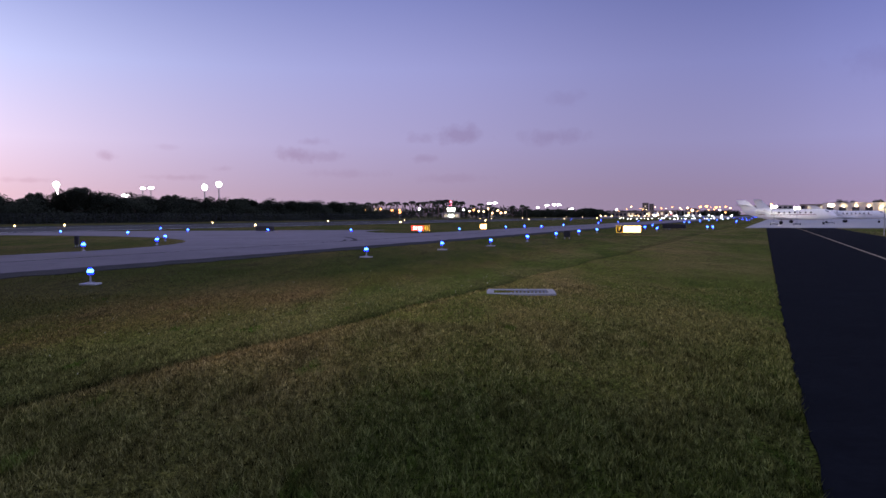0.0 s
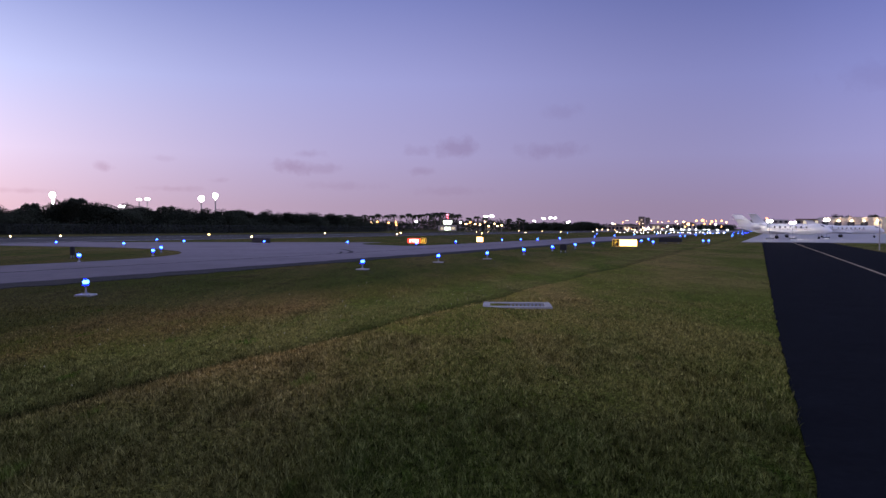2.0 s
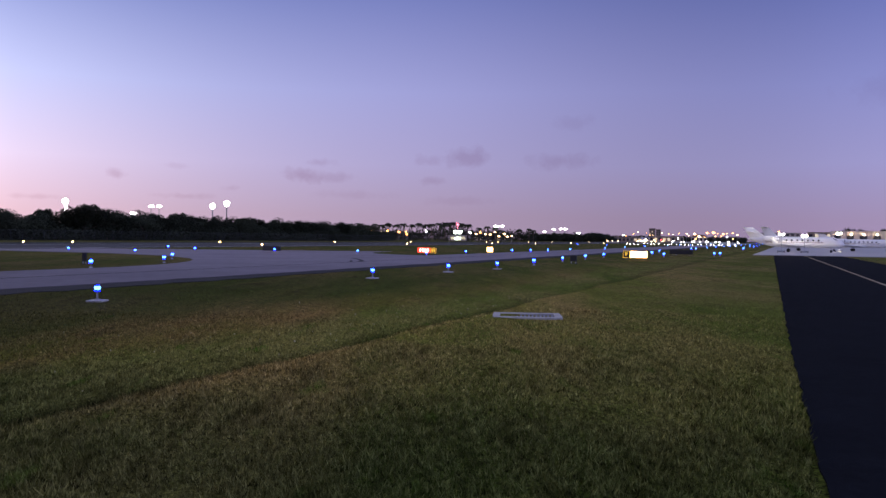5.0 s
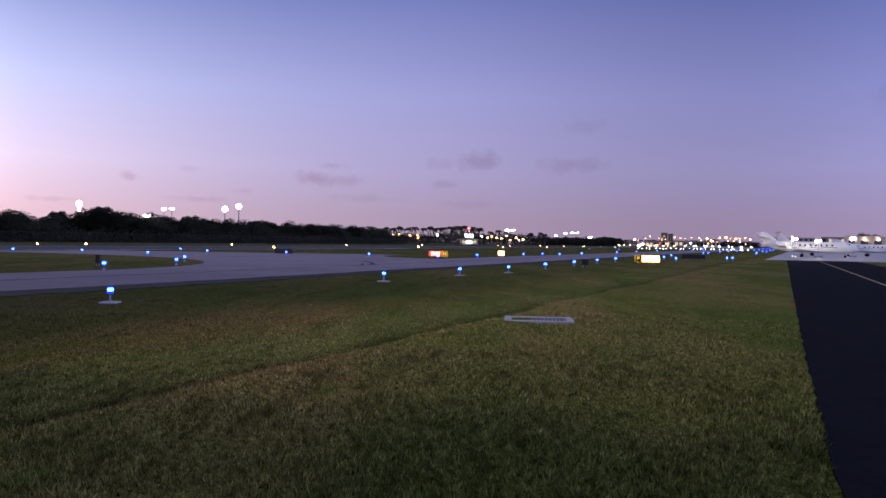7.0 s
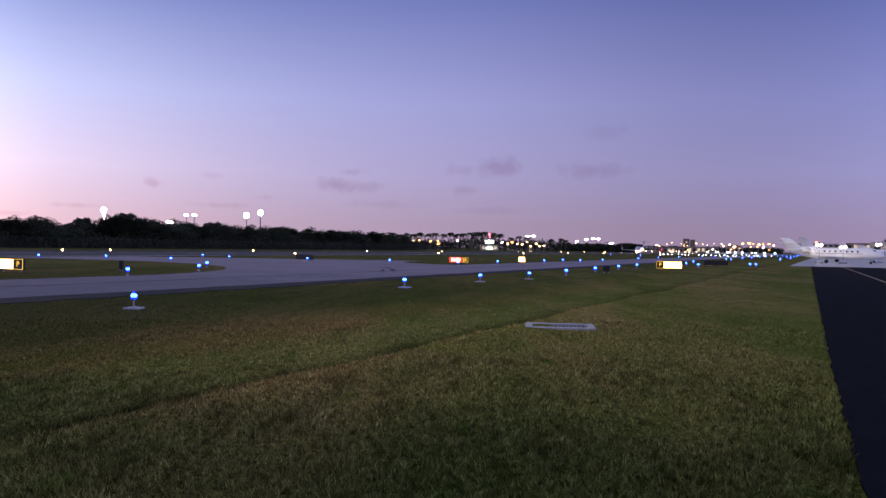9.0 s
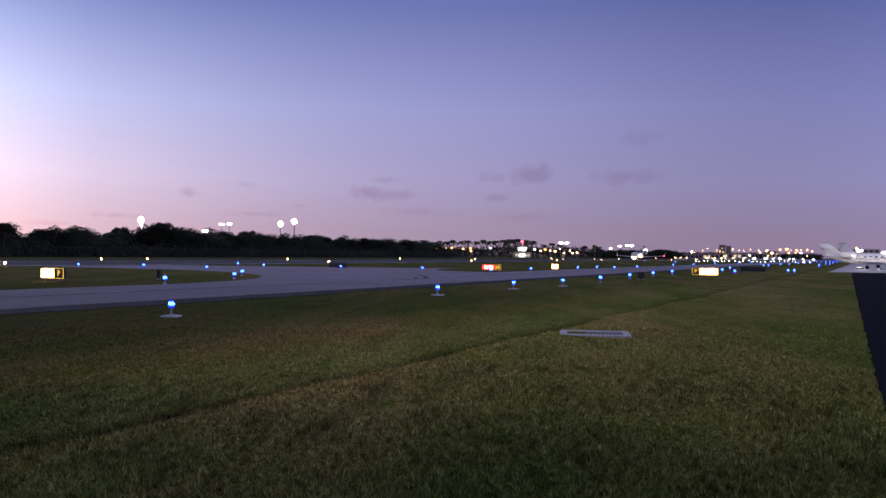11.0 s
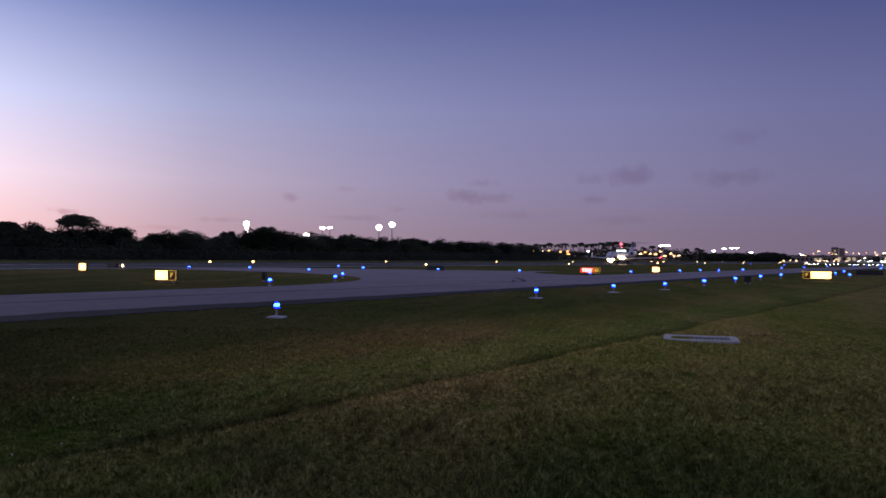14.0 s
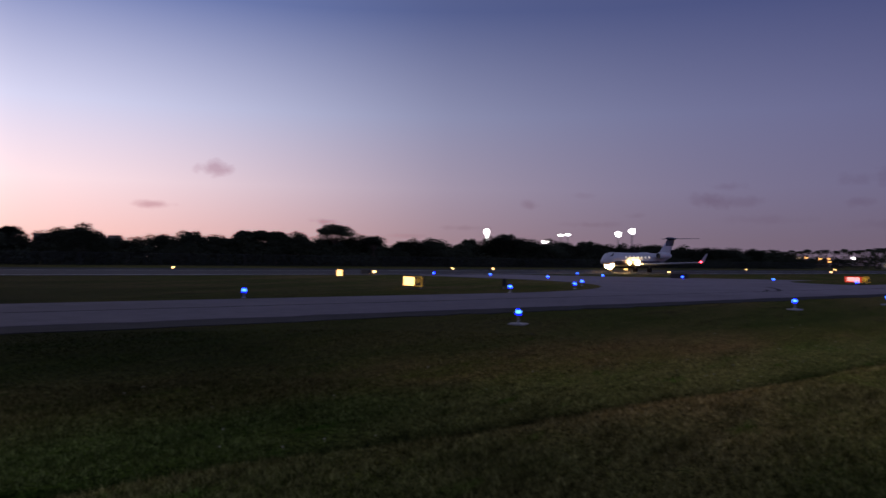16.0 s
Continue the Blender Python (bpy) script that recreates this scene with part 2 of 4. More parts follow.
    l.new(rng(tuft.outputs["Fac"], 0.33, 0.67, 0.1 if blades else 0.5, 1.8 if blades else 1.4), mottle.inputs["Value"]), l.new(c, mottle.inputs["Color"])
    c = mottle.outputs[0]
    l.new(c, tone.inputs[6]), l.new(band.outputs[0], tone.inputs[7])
    l.new(tone.outputs[2], field_toned.inputs[6]), l.new(paler.outputs[0], field_toned.inputs[7])
    l.new(field_toned.outputs[2], b.inputs["Base Color"])
    return m


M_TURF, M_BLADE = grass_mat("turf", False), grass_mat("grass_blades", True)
M_TAXI = mat("weathered_taxiway_asphalt", (0.225, 0.197, 0.22), 0.88, vary=0.25, scale=1.5, bump=0.2)


def paint_brightness_ramp(m):
    """Asphalt with a brightness falloff painted into its colour: darker up the taxiway, pale round the junction."""
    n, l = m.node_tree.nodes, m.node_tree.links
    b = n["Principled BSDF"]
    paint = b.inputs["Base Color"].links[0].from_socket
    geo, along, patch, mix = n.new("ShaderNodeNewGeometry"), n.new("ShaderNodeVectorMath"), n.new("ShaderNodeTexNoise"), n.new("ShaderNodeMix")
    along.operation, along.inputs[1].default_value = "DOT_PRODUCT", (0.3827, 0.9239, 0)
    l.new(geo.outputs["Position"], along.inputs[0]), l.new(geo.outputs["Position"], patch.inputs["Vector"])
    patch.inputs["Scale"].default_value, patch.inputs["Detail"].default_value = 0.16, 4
    sway, pale_amount = n.new("ShaderNodeMath"), n.new("ShaderNodeMapRange")
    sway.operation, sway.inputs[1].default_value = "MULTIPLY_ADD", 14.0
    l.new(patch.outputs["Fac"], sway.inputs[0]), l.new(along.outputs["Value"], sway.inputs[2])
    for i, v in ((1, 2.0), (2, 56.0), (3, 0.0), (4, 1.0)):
        pale_amount.inputs[i].default_value = v
    l.new(sway.outputs[0], pale_amount.inputs[0])
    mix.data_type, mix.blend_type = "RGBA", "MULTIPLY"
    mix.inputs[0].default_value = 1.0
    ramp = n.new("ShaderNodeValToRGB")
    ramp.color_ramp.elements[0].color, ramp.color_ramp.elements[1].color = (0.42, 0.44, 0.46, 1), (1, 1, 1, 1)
    l.new(pale_amount.outputs[0], ramp.inputs[0]), l.new(paint, mix.inputs[6]), l.new(ramp.outputs[0], mix.inputs[7])
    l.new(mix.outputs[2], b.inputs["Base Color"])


paint_brightness_ramp(M_TAXI)
M_SHOULDER = mat("taxiway_shoulder_asphalt", (0.034, 0.034, 0.036), 0.95, vary=0.3, scale=1.2, bump=0.3)
M_RUNWAY = mat("grooved_runway_asphalt", (0.06, 0.057, 0.058), 0.9, vary=0.25, scale=0.8)
M_ROAD = mat("fresh_dark_asphalt", (0.0095, 0.011, 0.0145), 0.97, vary=0.3, scale=9.0, bump=0.5, bump_scale=160)
M_APRON = mat("pale_apron_concrete", (0.42, 0.40, 0.40), 0.85, vary=0.15, scale=0.6)
M_CONC = mat("cast_concrete", (0.44, 0.42, 0.4), 0.9, vary=0.25, scale=8.0, bump=0.4)
M_GRATE = mat("galvanised_grate", (0.25, 0.26, 0.28), 0.5, 0.8, scale=20)
M_LINE = mat("worn_yellow_paint", (0.4, 0.32, 0.2), 0.8, vary=0.4, scale=12)
M_WLINE = mat("white_marking_paint", (0.45, 0.45, 0.44), 0.8, vary=0.2, scale=6)
M_TYRE = mat("tyre_rubber_mark", (0.05, 0.045, 0.05), 0.9, vary=0.3, scale=5)
M_RUBBER = mat("black_rubber", (0.02, 0.02, 0.02), 0.8, vary=0.2)
M_STEEL = mat("grey_galvanised_steel", (0.35, 0.36, 0.38), 0.5, 0.6, scale=10)
M_DARK = mat("black_sign_housing", (0.015, 0.015, 0.018), 0.6, vary=0.3, scale=8)
M_WHITE = mat("white_aircraft_paint", (0.88, 0.87, 0.86), 0.3, vary=0.04, scale=1)
M_NAVY = mat("dark_blue_aircraft_paint", (0.02, 0.025, 0.05), 0.3, vary=0.1)
M_CHEAT = mat("dark_red_stripe_paint", (0.14, 0.02, 0.02), 0.35, vary=0.1)
M_SILVER = mat("silver_grey_aircraft_paint", (0.5, 0.5, 0.53), 0.3, vary=0.06, scale=1)
M_GLASS = mat("dark_cabin_glass", (0.012, 0.012, 0.016), 0.08, vary=0.1)
M_BARK = mat("grey_brown_bark", (0.11, 0.085, 0.065), 0.95, vary=0.3, scale=8)
M_LEAF = mat("dark_evergreen_leaves", (0.034, 0.04, 0.023), 0.9, vary=0.4, scale=1.5, by_object=0.35)
M_PALM = mat("palm_fronds", (0.036, 0.042, 0.022), 0.85, vary=0.3, scale=2, by_object=0.2)
M_FENCE = mat("galvanised_chain_link", (0.032, 0.035, 0.034), 0.7, 0.1, scale=4)
M_WALL = mat("pale_stucco", (0.5, 0.46, 0.42), 0.9, vary=0.15, scale=0.8)
M_WALL2 = mat("tan_stucco", (0.34, 0.27, 0.21), 0.9, vary=0.15, scale=0.8)
M_PETAL = mat("cream_petals", (0.62, 0.55, 0.36), 0.8, vary=0.2, scale=9)
M_ROOF = mat("clay_tile_roof", (0.2, 0.12, 0.09), 0.9, vary=0.3, scale=3)
M_TINT = mat("dark_window_glass", (0.03, 0.035, 0.045), 0.15, vary=0.2)
M_BLUE = lamp_mat("blue_lamp_halo", (0.0, 0.0035, 1.0), 26)
M_BLUEHOT = lamp_mat("blue_lamp_fresnel_band", (0.09, 0.34, 1.0), 8)
M_AMBER = lamp_mat("warm_white_runway_lamp", (1.0, 0.5, 0.17), 24)
M_FLOOD = lamp_mat("white_floodlight", (1.0, 0.98, 0.94), 28)
M_SODIUM = lamp_mat("sodium_street_lamp", (1.0, 0.40, 0.10), 9)
M_WARM = lamp_mat("warm_street_lamp", (1.0, 0.62, 0.30), 9)
M_LIT = lamp_mat("lit_window", (1.0, 0.8, 0.5), 0.7)
M_LITG = lamp_mat("lit_tower_cab_glass", (0.85, 1.0, 0.8), 5)
M_LAND = lamp_mat("landing_light", (1.0, 0.58, 0.22), 280)
M_WALLAMP = lamp_mat("hangar_wall_lamp", (1.0, 0.7, 0.42), 60)
M_RAMP = lamp_mat("jet_fill_head", (1.0, 0.86, 0.68), 330)
M_CABIN = lamp_mat("lit_cabin_window", (1.0, 0.86, 0.66), 2.2)
M_RED = lamp_mat("red_navigation_light", (1.0, 0.03, 0.05), 40)
M_YSIGN = lamp_mat("lit_yellow_sign_panel", (1.0, 0.5, 0.16), 9)
M_YGLYPH = lamp_mat("lit_yellow_glyph", (1.0, 0.55, 0.05), 1.6)
M_RSIGN = lamp_mat("lit_red_sign_panel", (1.0, 0.06, 0.03), 1.8)
M_WSIGN = lamp_mat("lit_white_sign_legend", (1.0, 0.8, 0.75), 4.0)

# ---- plan: s runs along the runway away from the camera, l to the left of it ----
DIR = radians(22.5)
U, N = Vector((math.sin(DIR), math.cos(DIR), 0)), Vector((-math.cos(DIR), math.sin(DIR), 0))
ALONG = 67.5        # turn that lays a thing's x axis along the runway


def P(s, l, z=0.0):
    return U * s + N * l + Vector((0, 0, z))


def polar(az, r, z=0.0):
    return Vector((math.sin(radians(az)) * r, math.cos(radians(az)) * r, z))


def to_pose(p, rz=0.0):
    return pose(p[0], p[1], p[2] if len(p) > 2 else 0.0, 0, 0, rz)


# ---- mesh helpers ----
def link_mesh(name, verts, faces, material, parent=None, label="", smooth=False):
    me = bpy.data.meshes.new(name)
    me.from_pydata([tuple(v) for v in verts], [], faces)
    me.materials.append(material)
    if smooth:
        me.shade_smooth()
    ob = new(name, me)
    if parent:
        ob.parent = parent
    if label:
        ob["label"] = label
    return ob


def part(name, bm, material, parent=None, label="", smooth=False):
    me = bpy.data.meshes.new(name)
    bmesh.ops.recalc_face_normals(bm, faces=bm.faces)
    bm.to_mesh(me)
    bm.free()
    me.materials.append(material)
    if smooth:
        me.shade_smooth()
    ob = new(name, me)
    if parent:
        ob.parent = parent
    if label:
        ob["label"] = label
    return ob


def box(center, size, bevel=0.0, bm=None, turn=0.0):
    bm = bm or bmesh.new()
    m = Matrix.Translation(center) @ Matrix.Rotation(turn, 4, "Z") @ Matrix.Diagonal((*size, 1))
    r = bmesh.ops.create_cube(bm, size=1, matrix=m)
    if bevel:
        es = list({e for v in r["verts"] for e in v.link_edges})
        bmesh.ops.bevel(bm, geom=es, offset=bevel, segments=1, affect="EDGES")
    return bm


def rod(p0, p1, r0, r1=None, n=8, bm=None):
    bm = bm or bmesh.new()
    p0, p1 = Vector(p0), Vector(p1)
    d = p1 - p0
    m = Matrix.Translation((p0 + p1) / 2) @ d.to_track_quat("Z", "Y").to_matrix().to_4x4()
    bmesh.ops.create_cone(bm, cap_ends=True, segments=n, radius1=r0, radius2=r0 if r1 is None else r1, depth=d.length, matrix=m)
    return bm


def ball(c, size, bm=None, sub=2):
    bm = bm or bmesh.new()
    bmesh.ops.create_icosphere(bm, subdivisions=sub, radius=1, matrix=Matrix.Translation(c) @ Matrix.Diagonal((*size, 1)))
    return bm


def loft(rings, bm=None, close=True):
    bm = bm or bmesh.new()
    vs = [[bm.verts.new(p) for p in r] for r in rings]
    k = len(vs[0])
    for a, b in zip(vs, vs[1:]):
        for i in range(k):
            bm.faces.new((a[i], a[(i + 1) % k], b[(i + 1) % k], b[i]))
    if close:
        bm.faces.new(vs[0][::-1]), bm.faces.new(vs[-1])
    return bm


def thing(name, label, category, group="", p=(0, 0, 0), rz=0.0):
    ob = new(name)
    ob.empty_display_size = 0.2
    ob.matrix_basis = to_pose(p, rz)
    return tagged(ob, label, category, group)


def plate(name, outline, z, thick, material, parent=None):
    """A slab of pavement with a flat top."""
    n = len(outline)
    verts = [(p[0], p[1], z) for p in outline] + [(p[0], p[1], z - thick) for p in outline]
    faces = [tuple(range(n))] + [(i, i + n, (i + 1) % n + n, (i + 1) % n) for i in range(n)]
    return link_mesh(name, verts, faces, material, parent)


def rough_edge(s0, s1, l, step, amp, seed):
    rnd = random.Random(seed)
    k = max(1, int(abs(s1 - s0) / step))
    return [P(s0 + (s1 - s0) * i / k, l + rnd.uniform(-amp, amp)) for i in range(k + 1)]


# ---- ground ----
def road_edge(s):
    """How far left the service road's edge lies at s."""
    pts = [(-40, -0.8), (5, -0.5), (8.3, -0.43), (14.7, -0.265), (39, 0.17), (113, 1.51)]
    for (a, la), (b, lb) in zip(pts, pts[1:]):
        if s <= b:
            return la + (lb - la) * (s - a) / (b - a)
    return 1.51


def ground_z(x, y):
    s, l = x * U.x + y * U.y, x * N.x + y * N.y
    r = math.hypot(x, y)
    if r > 140:
        return -0.03
    wob = 0.5 * noise.noise((s * 0.15, 3.1, 0))
    t = l - 6.4 - wob
    fade = min(1.0, max(0.0, (60 - s) / 30))
    drop = 0.0
    if 0 < l < 16:
        a = min(1, max(0, (t + 0.25) / 0.55))
        drop = -0.22 * a * a * (3 - 2 * a) * min(1, max(0, (16 - l) / 6))
        drop += 0.035 * math.exp(-((t + 0.6) / 0.5) ** 2)
        drop += 0.03 * math.exp(-((t - 1.4) / 0.6) ** 2)
    rough = 0.012 * noise.noise((x * 1.7, y * 1.7, 0)) + 0.03 * noise.noise((x * 0.35, y * 0.35, 5))
    keep = 0.0 if l < 0.5 else min(1.0, (l - 0.5) / 1.5)
    if l > 16.0:
        keep = max(0.0, (18.6 - l) / 2.6)
    return (drop * fade + rough * keep) - 0.005


def ground():
    def axis(fine0, fine1, step):
        a = list(np.arange(fine0, fine1, step))
        d, lo, hi = step, fine0, fine1
        left, right = [], []
        while hi < 4500:
            right.append(hi)
            d *= 1.25
            hi += d
            lo -= d
            left.append(lo)
        return [-0.0 + v for v in left[::-1]] + a + right + [4600]
    ss, ls = axis(-4, 42, 0.3), axis(-6, 22, 0.2)
    verts, faces = [], []
    for s in ss:
        for l in ls:
            p = P(s, l)
            verts.append((p.x, p.y, ground_z(p.x, p.y)))
    k = len(ls)
    for i in range(len(ss) - 1):
        for j in range(k - 1):
            faces.append((i * k + j, (i + 1) * k + j, (i + 1) * k + j + 1, i * k + j + 1))
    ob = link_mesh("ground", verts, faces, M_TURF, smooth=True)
    return tagged(ob, "mown airfield grass, green with straw-coloured dry patches", "ground", kind="structure")


ground()


def lawn():
    """Short blades of the mown lawn near the road's edge, as one sheet of stuff."""
    rnd = np.random.RandomState(7)
    verts, faces = [], []
    for r0, r1, per, h, w in ((0.5, 3.4, 900, 0.06, 0.007), (3.4, 7.5, 2700, 0.054, 0.0078), (7.5, 13.0, 1300, 0.054, 0.009), (13.0, 20.0, 380, 0.046, 0.0095), (20.0, 27.0, 60, 0.04, 0.010)):
        a0, a1 = radians(-62), radians(33)
        n = int((a1 - a0) / 2 * (r1 * r1 - r0 * r0) * per)
        r, a = np.sqrt(rnd.uniform(r0 * r0, r1 * r1, n)), rnd.uniform(a0, a1, n)
        xs, ys = np.sin(a) * r, np.cos(a) * r
        hs, tw, lean = h * rnd.uniform(0.45, 1.25, n), rnd.uniform(0, math.pi, n), rnd.normal(0, 0.55, (n, 2))
        for x, y, hh, t, ln in zip(xs, ys, hs, tw, lean):
            l = x * N.x + y * N.y
            edge = -road_edge(x * U.x + y * U.y) - 0.03 + 0.04 * noise.noise((x * 2, y * 2, 9))
            if l < -edge or l > 19.9:
                continue
            far = math.hypot(x, y)
            if far > 14 and (far - 14) / 20 > noise.cell((x * 97, y * 97, 1)) * 0.5 + 0.5:
                continue
            if 0.95 < x < 2.75 and 17.05 < y < 18.6:
                continue
            hh *= 0.45 + 0.7 * (0.5 + noise.noise((x * 0.8, y * 0.8, 2))) + 0.8 * max(0.0, noise.noise((x * 6, y * 6, 4)) + 0.15)
            z, c, sn, k = ground_z(x, y), math.cos(t) * w, math.sin(t) * w, len(verts)
            verts += [(x - c, y - sn, z - 0.01), (x + c, y + sn, z - 0.01), (x + ln[0] * hh, y + ln[1] * hh, z + hh)]
            faces.append((k, k + 1, k + 2))
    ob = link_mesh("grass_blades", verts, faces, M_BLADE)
    tagged(ob, "short mown grass blades, green and dry straw mixed", "grass", kind="stuff")


lawn()


def pavements():
    # service road beside the camera, laid flush with the lawn
    left = [P(-30, -0.8)] + [P(q, road_edge(q) + random.Random(int(q * 100)).uniform(-0.025, 0.025)) for q in np.arange(-6, 112.2, 0.35)]
    right = [P(112, -6.4), P(69, -7.5), P(30, -8.3), P(-30, -9.6)]
    road = plate("service_road", left + right, 0.02, 0.3, M_ROAD)
    tagged(road, "freshly paved dark asphalt road with a soft grass edge", "road", kind="structure")
    run_ = [(-30, -4.9), (35, -3.93), (60, -3.35), (112, -2.1)]
    line = plate("road_centre_line", [P(q, l - 0.06) for q, l in run_] + [P(q, l + 0.06) for q, l in run_[::-1]], 0.026, 0.004, M_LINE)
    tagged(line, "faded yellow centre line on the dark road", "road marking", kind="structure")
    # taxiway
    shoulder = plate("taxiway_shoulder", rough_edge(-200, 900, 20.0, 1.0, 0.25, 5) + [P(900, 22.2), P(-200, 22.2)], 0.012, 0.3, M_SHOULDER)
    tagged(shoulder, "dark asphalt shoulder along the taxiway", "pavement", kind="structure")
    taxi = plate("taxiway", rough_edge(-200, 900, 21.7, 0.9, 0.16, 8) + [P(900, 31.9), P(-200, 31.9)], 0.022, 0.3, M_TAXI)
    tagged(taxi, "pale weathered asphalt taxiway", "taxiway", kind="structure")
    cl = plate("taxiway_centre_line", [P(-200, 26.85), P(900, 26.85), P(900, 26.97), P(-200, 26.97)], 0.028, 0.004, M_SHOULDER)
    tagged(cl, "worn and darkened taxiway centre line", "taxiway marking", kind="structure")
    # connector to the runway with curved fillets
    fillet = []
    for i in range(13):
        q = i / 12 * math.pi / 2
        fillet.append(P(29 + 27 * math.sin(q), 31.8 + 30 * (1 - math.cos(q))))
    fillet_r = []
    for i in range(9):
        q = i / 8 * math.pi / 2
        fillet_r.append(P(72 + 16 * (1 - math.sin(q)), 31.8 + 12 * math.cos(q)))
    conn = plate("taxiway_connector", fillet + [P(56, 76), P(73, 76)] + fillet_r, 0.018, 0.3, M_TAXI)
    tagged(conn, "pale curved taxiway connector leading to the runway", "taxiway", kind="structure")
    arc = [(57.6, 32.2), (56.2, 31.1), (54.6, 29.95), (53.2, 29.0), (51.9, 28.2), (50.7, 27.55), (49.3, 27.05)]
    for lag, w in ((0.0, 0.17), (-1.5, 0.11)):
        tr = [(q + lag, l) for q, l in arc[(0 if lag == 0 else 3):]]
        mk = plate("tyre_scrub_mark", [P(q, l - w) for q, l in tr] + [P(q, l + w) for q, l in tr[::-1]], 0.027, 0.004, M_TYRE)
        tagged(mk, "curved dark tyre scrub on the pale taxiway", "taxiway marking", kind="structure")
    run = plate("runway", [P(-700, 77), P(1300, 77), P(1300, 107), P(-700, 107)], 0.03, 0.4, M_RUNWAY)
    tagged(run, "grey asphalt runway", "runway", kind="structure")
    rs_ = plate("runway_shoulder", [P(-700, 107), P(1300, 107), P(1300, 127), P(-700, 127)], 0.02, 0.3, M_SHOULDER)
    tagged(rs_, "wide dark asphalt shoulder of the runway", "pavement", kind="structure")
    for name, l in (("runway_edge_line", 78), ("runway_edge_line", 105.4)):
        e = plate(name, [P(-700, l), P(1300, l), P(1300, l + 0.9), P(-700, l + 0.9)], 0.036, 0.004, M_WLINE)
        tagged(e, "white painted runway edge line", "runway marking", kind="structure")
    apron = plate("apron", [P(112, -120), P(420, -120), P(420, 4), P(112, 4)], 0.03, 0.3, M_APRON)
    tagged(apron, "pale concrete parking apron", "apron", kind="structure")
    strip = plate("apron_verge", [P(64, -30), P(64.8, -30), P(64.8, -12), P(64, -12)], 0.03, 0.2, M_APRON)
    tagged(strip, "narrow pale concrete strip in the grass", "pavement", kind="structure")


pavements()


def flowers():
    """Small pale flower heads scattered over the damp grass beyond the swale."""
    rf = random.Random(12)
    bm = bmesh.new()
    for _ in range(80):
        q = P(rf.uniform(3, 26), 7.2 + abs(rf.gauss(0, 2.2)))
        r = rf.uniform(0.006, 0.013)
        z = ground_z(q.x, q.y) + rf.uniform(0.03, 0.05)
        bmesh.ops.create_icosphere(bm, subdivisions=1, radius=r, matrix=Matrix.Translation((q.x, q.y, z)))
        rod((q.x, q.y, z - 0.06), (q.x, q.y, z), 0.0012, n=3, bm=bm)
    ob = part("wild_flowers", bm, M_PETAL)
    tagged(ob, "small pale wild flower heads scattered in the grass", "flowers", kind="stuff")


flowers()


def drain():
    t = thing("drain_inlet", "pale concrete drain inlet with a metal grate flush in the lawn", "drain", p=(1.86, 17.86, -0.01), rz=-4)
    for name, c, s in (("rim", (0, -0.47, -0.008), (1.5, 0.2, 0.12)), ("rim", (0, 0.47, -0.008), (1.5, 0.2, 0.12)), ("rim", (-0.68, 0, -0.008), (0.16, 0.74, 0.12)), ("rim", (0.68, 0, -0.008), (0.16, 0.74, 0.12))):
        part(name, box(c, s, 0.012), M_CONC, t)
    part("sump_floor", box((0, 0, -0.03), (1.2, 0.74, 0.05)), M_SHOULDER, t)
    for i in range(14):
        part("grate_bar", box((-0.56 + i * 0.086, 0, 0.012), (0.035, 0.74, 0.03)), M_GRATE, t)


drain()

# ---- airfield lights and signs ----
def taxi_light(p, pad):
    t = thing("taxiway_light", "lit blue taxiway edge light on a thin steel stem", "airfield light", "blue taxiway edge lights", p)
    if pad:
        t["label"] = "lit blue taxiway edge light on a square concrete pad"
        part("pad", box((0, 0, 0.012), (0.42, 0.42, 0.05), 0.01), M_CONC, t)
    part("base_plate", rod((0, 0, 0), (0, 0, 0.06), 0.09, 0.08, 12), M_STEEL, t)
    part("stem", rod((0, 0, 0.05), (0, 0, 0.25), 0.025, n=8), M_STEEL, t)
    part("collar", rod((0, 0, 0.235), (0, 0, 0.265), 0.06, 0.07, 12), M_STEEL, t)
    rl = 0.085 if pad else 0.105
    lens = part("lens", ball((0, 0, 0.345), (rl * 0.95, rl * 0.95, rl * 0.75), sub=3), M_BLUEHOT, t, "glowing blue-white lamp glass", True)
    # added glowing skirt and cap imitate the blue halo round the lamp
    part("halo_skirt", rod((0, 0, 0.345 - rl * 0.95), (0, 0, 0.345 - rl * 0.5), rl * 0.95, rl * 0.8, 14), M_BLUE, lens, "deep blue glowing skirt imitating the lamp's halo")
    part("halo_cap", ball((0, 0, 0.345 + rl * 0.62), (rl * 0.62, rl * 0.62, rl * 0.36)), M_BLUE, lens, "deep blue glowing cap imitating the lamp's halo", True)
    return t


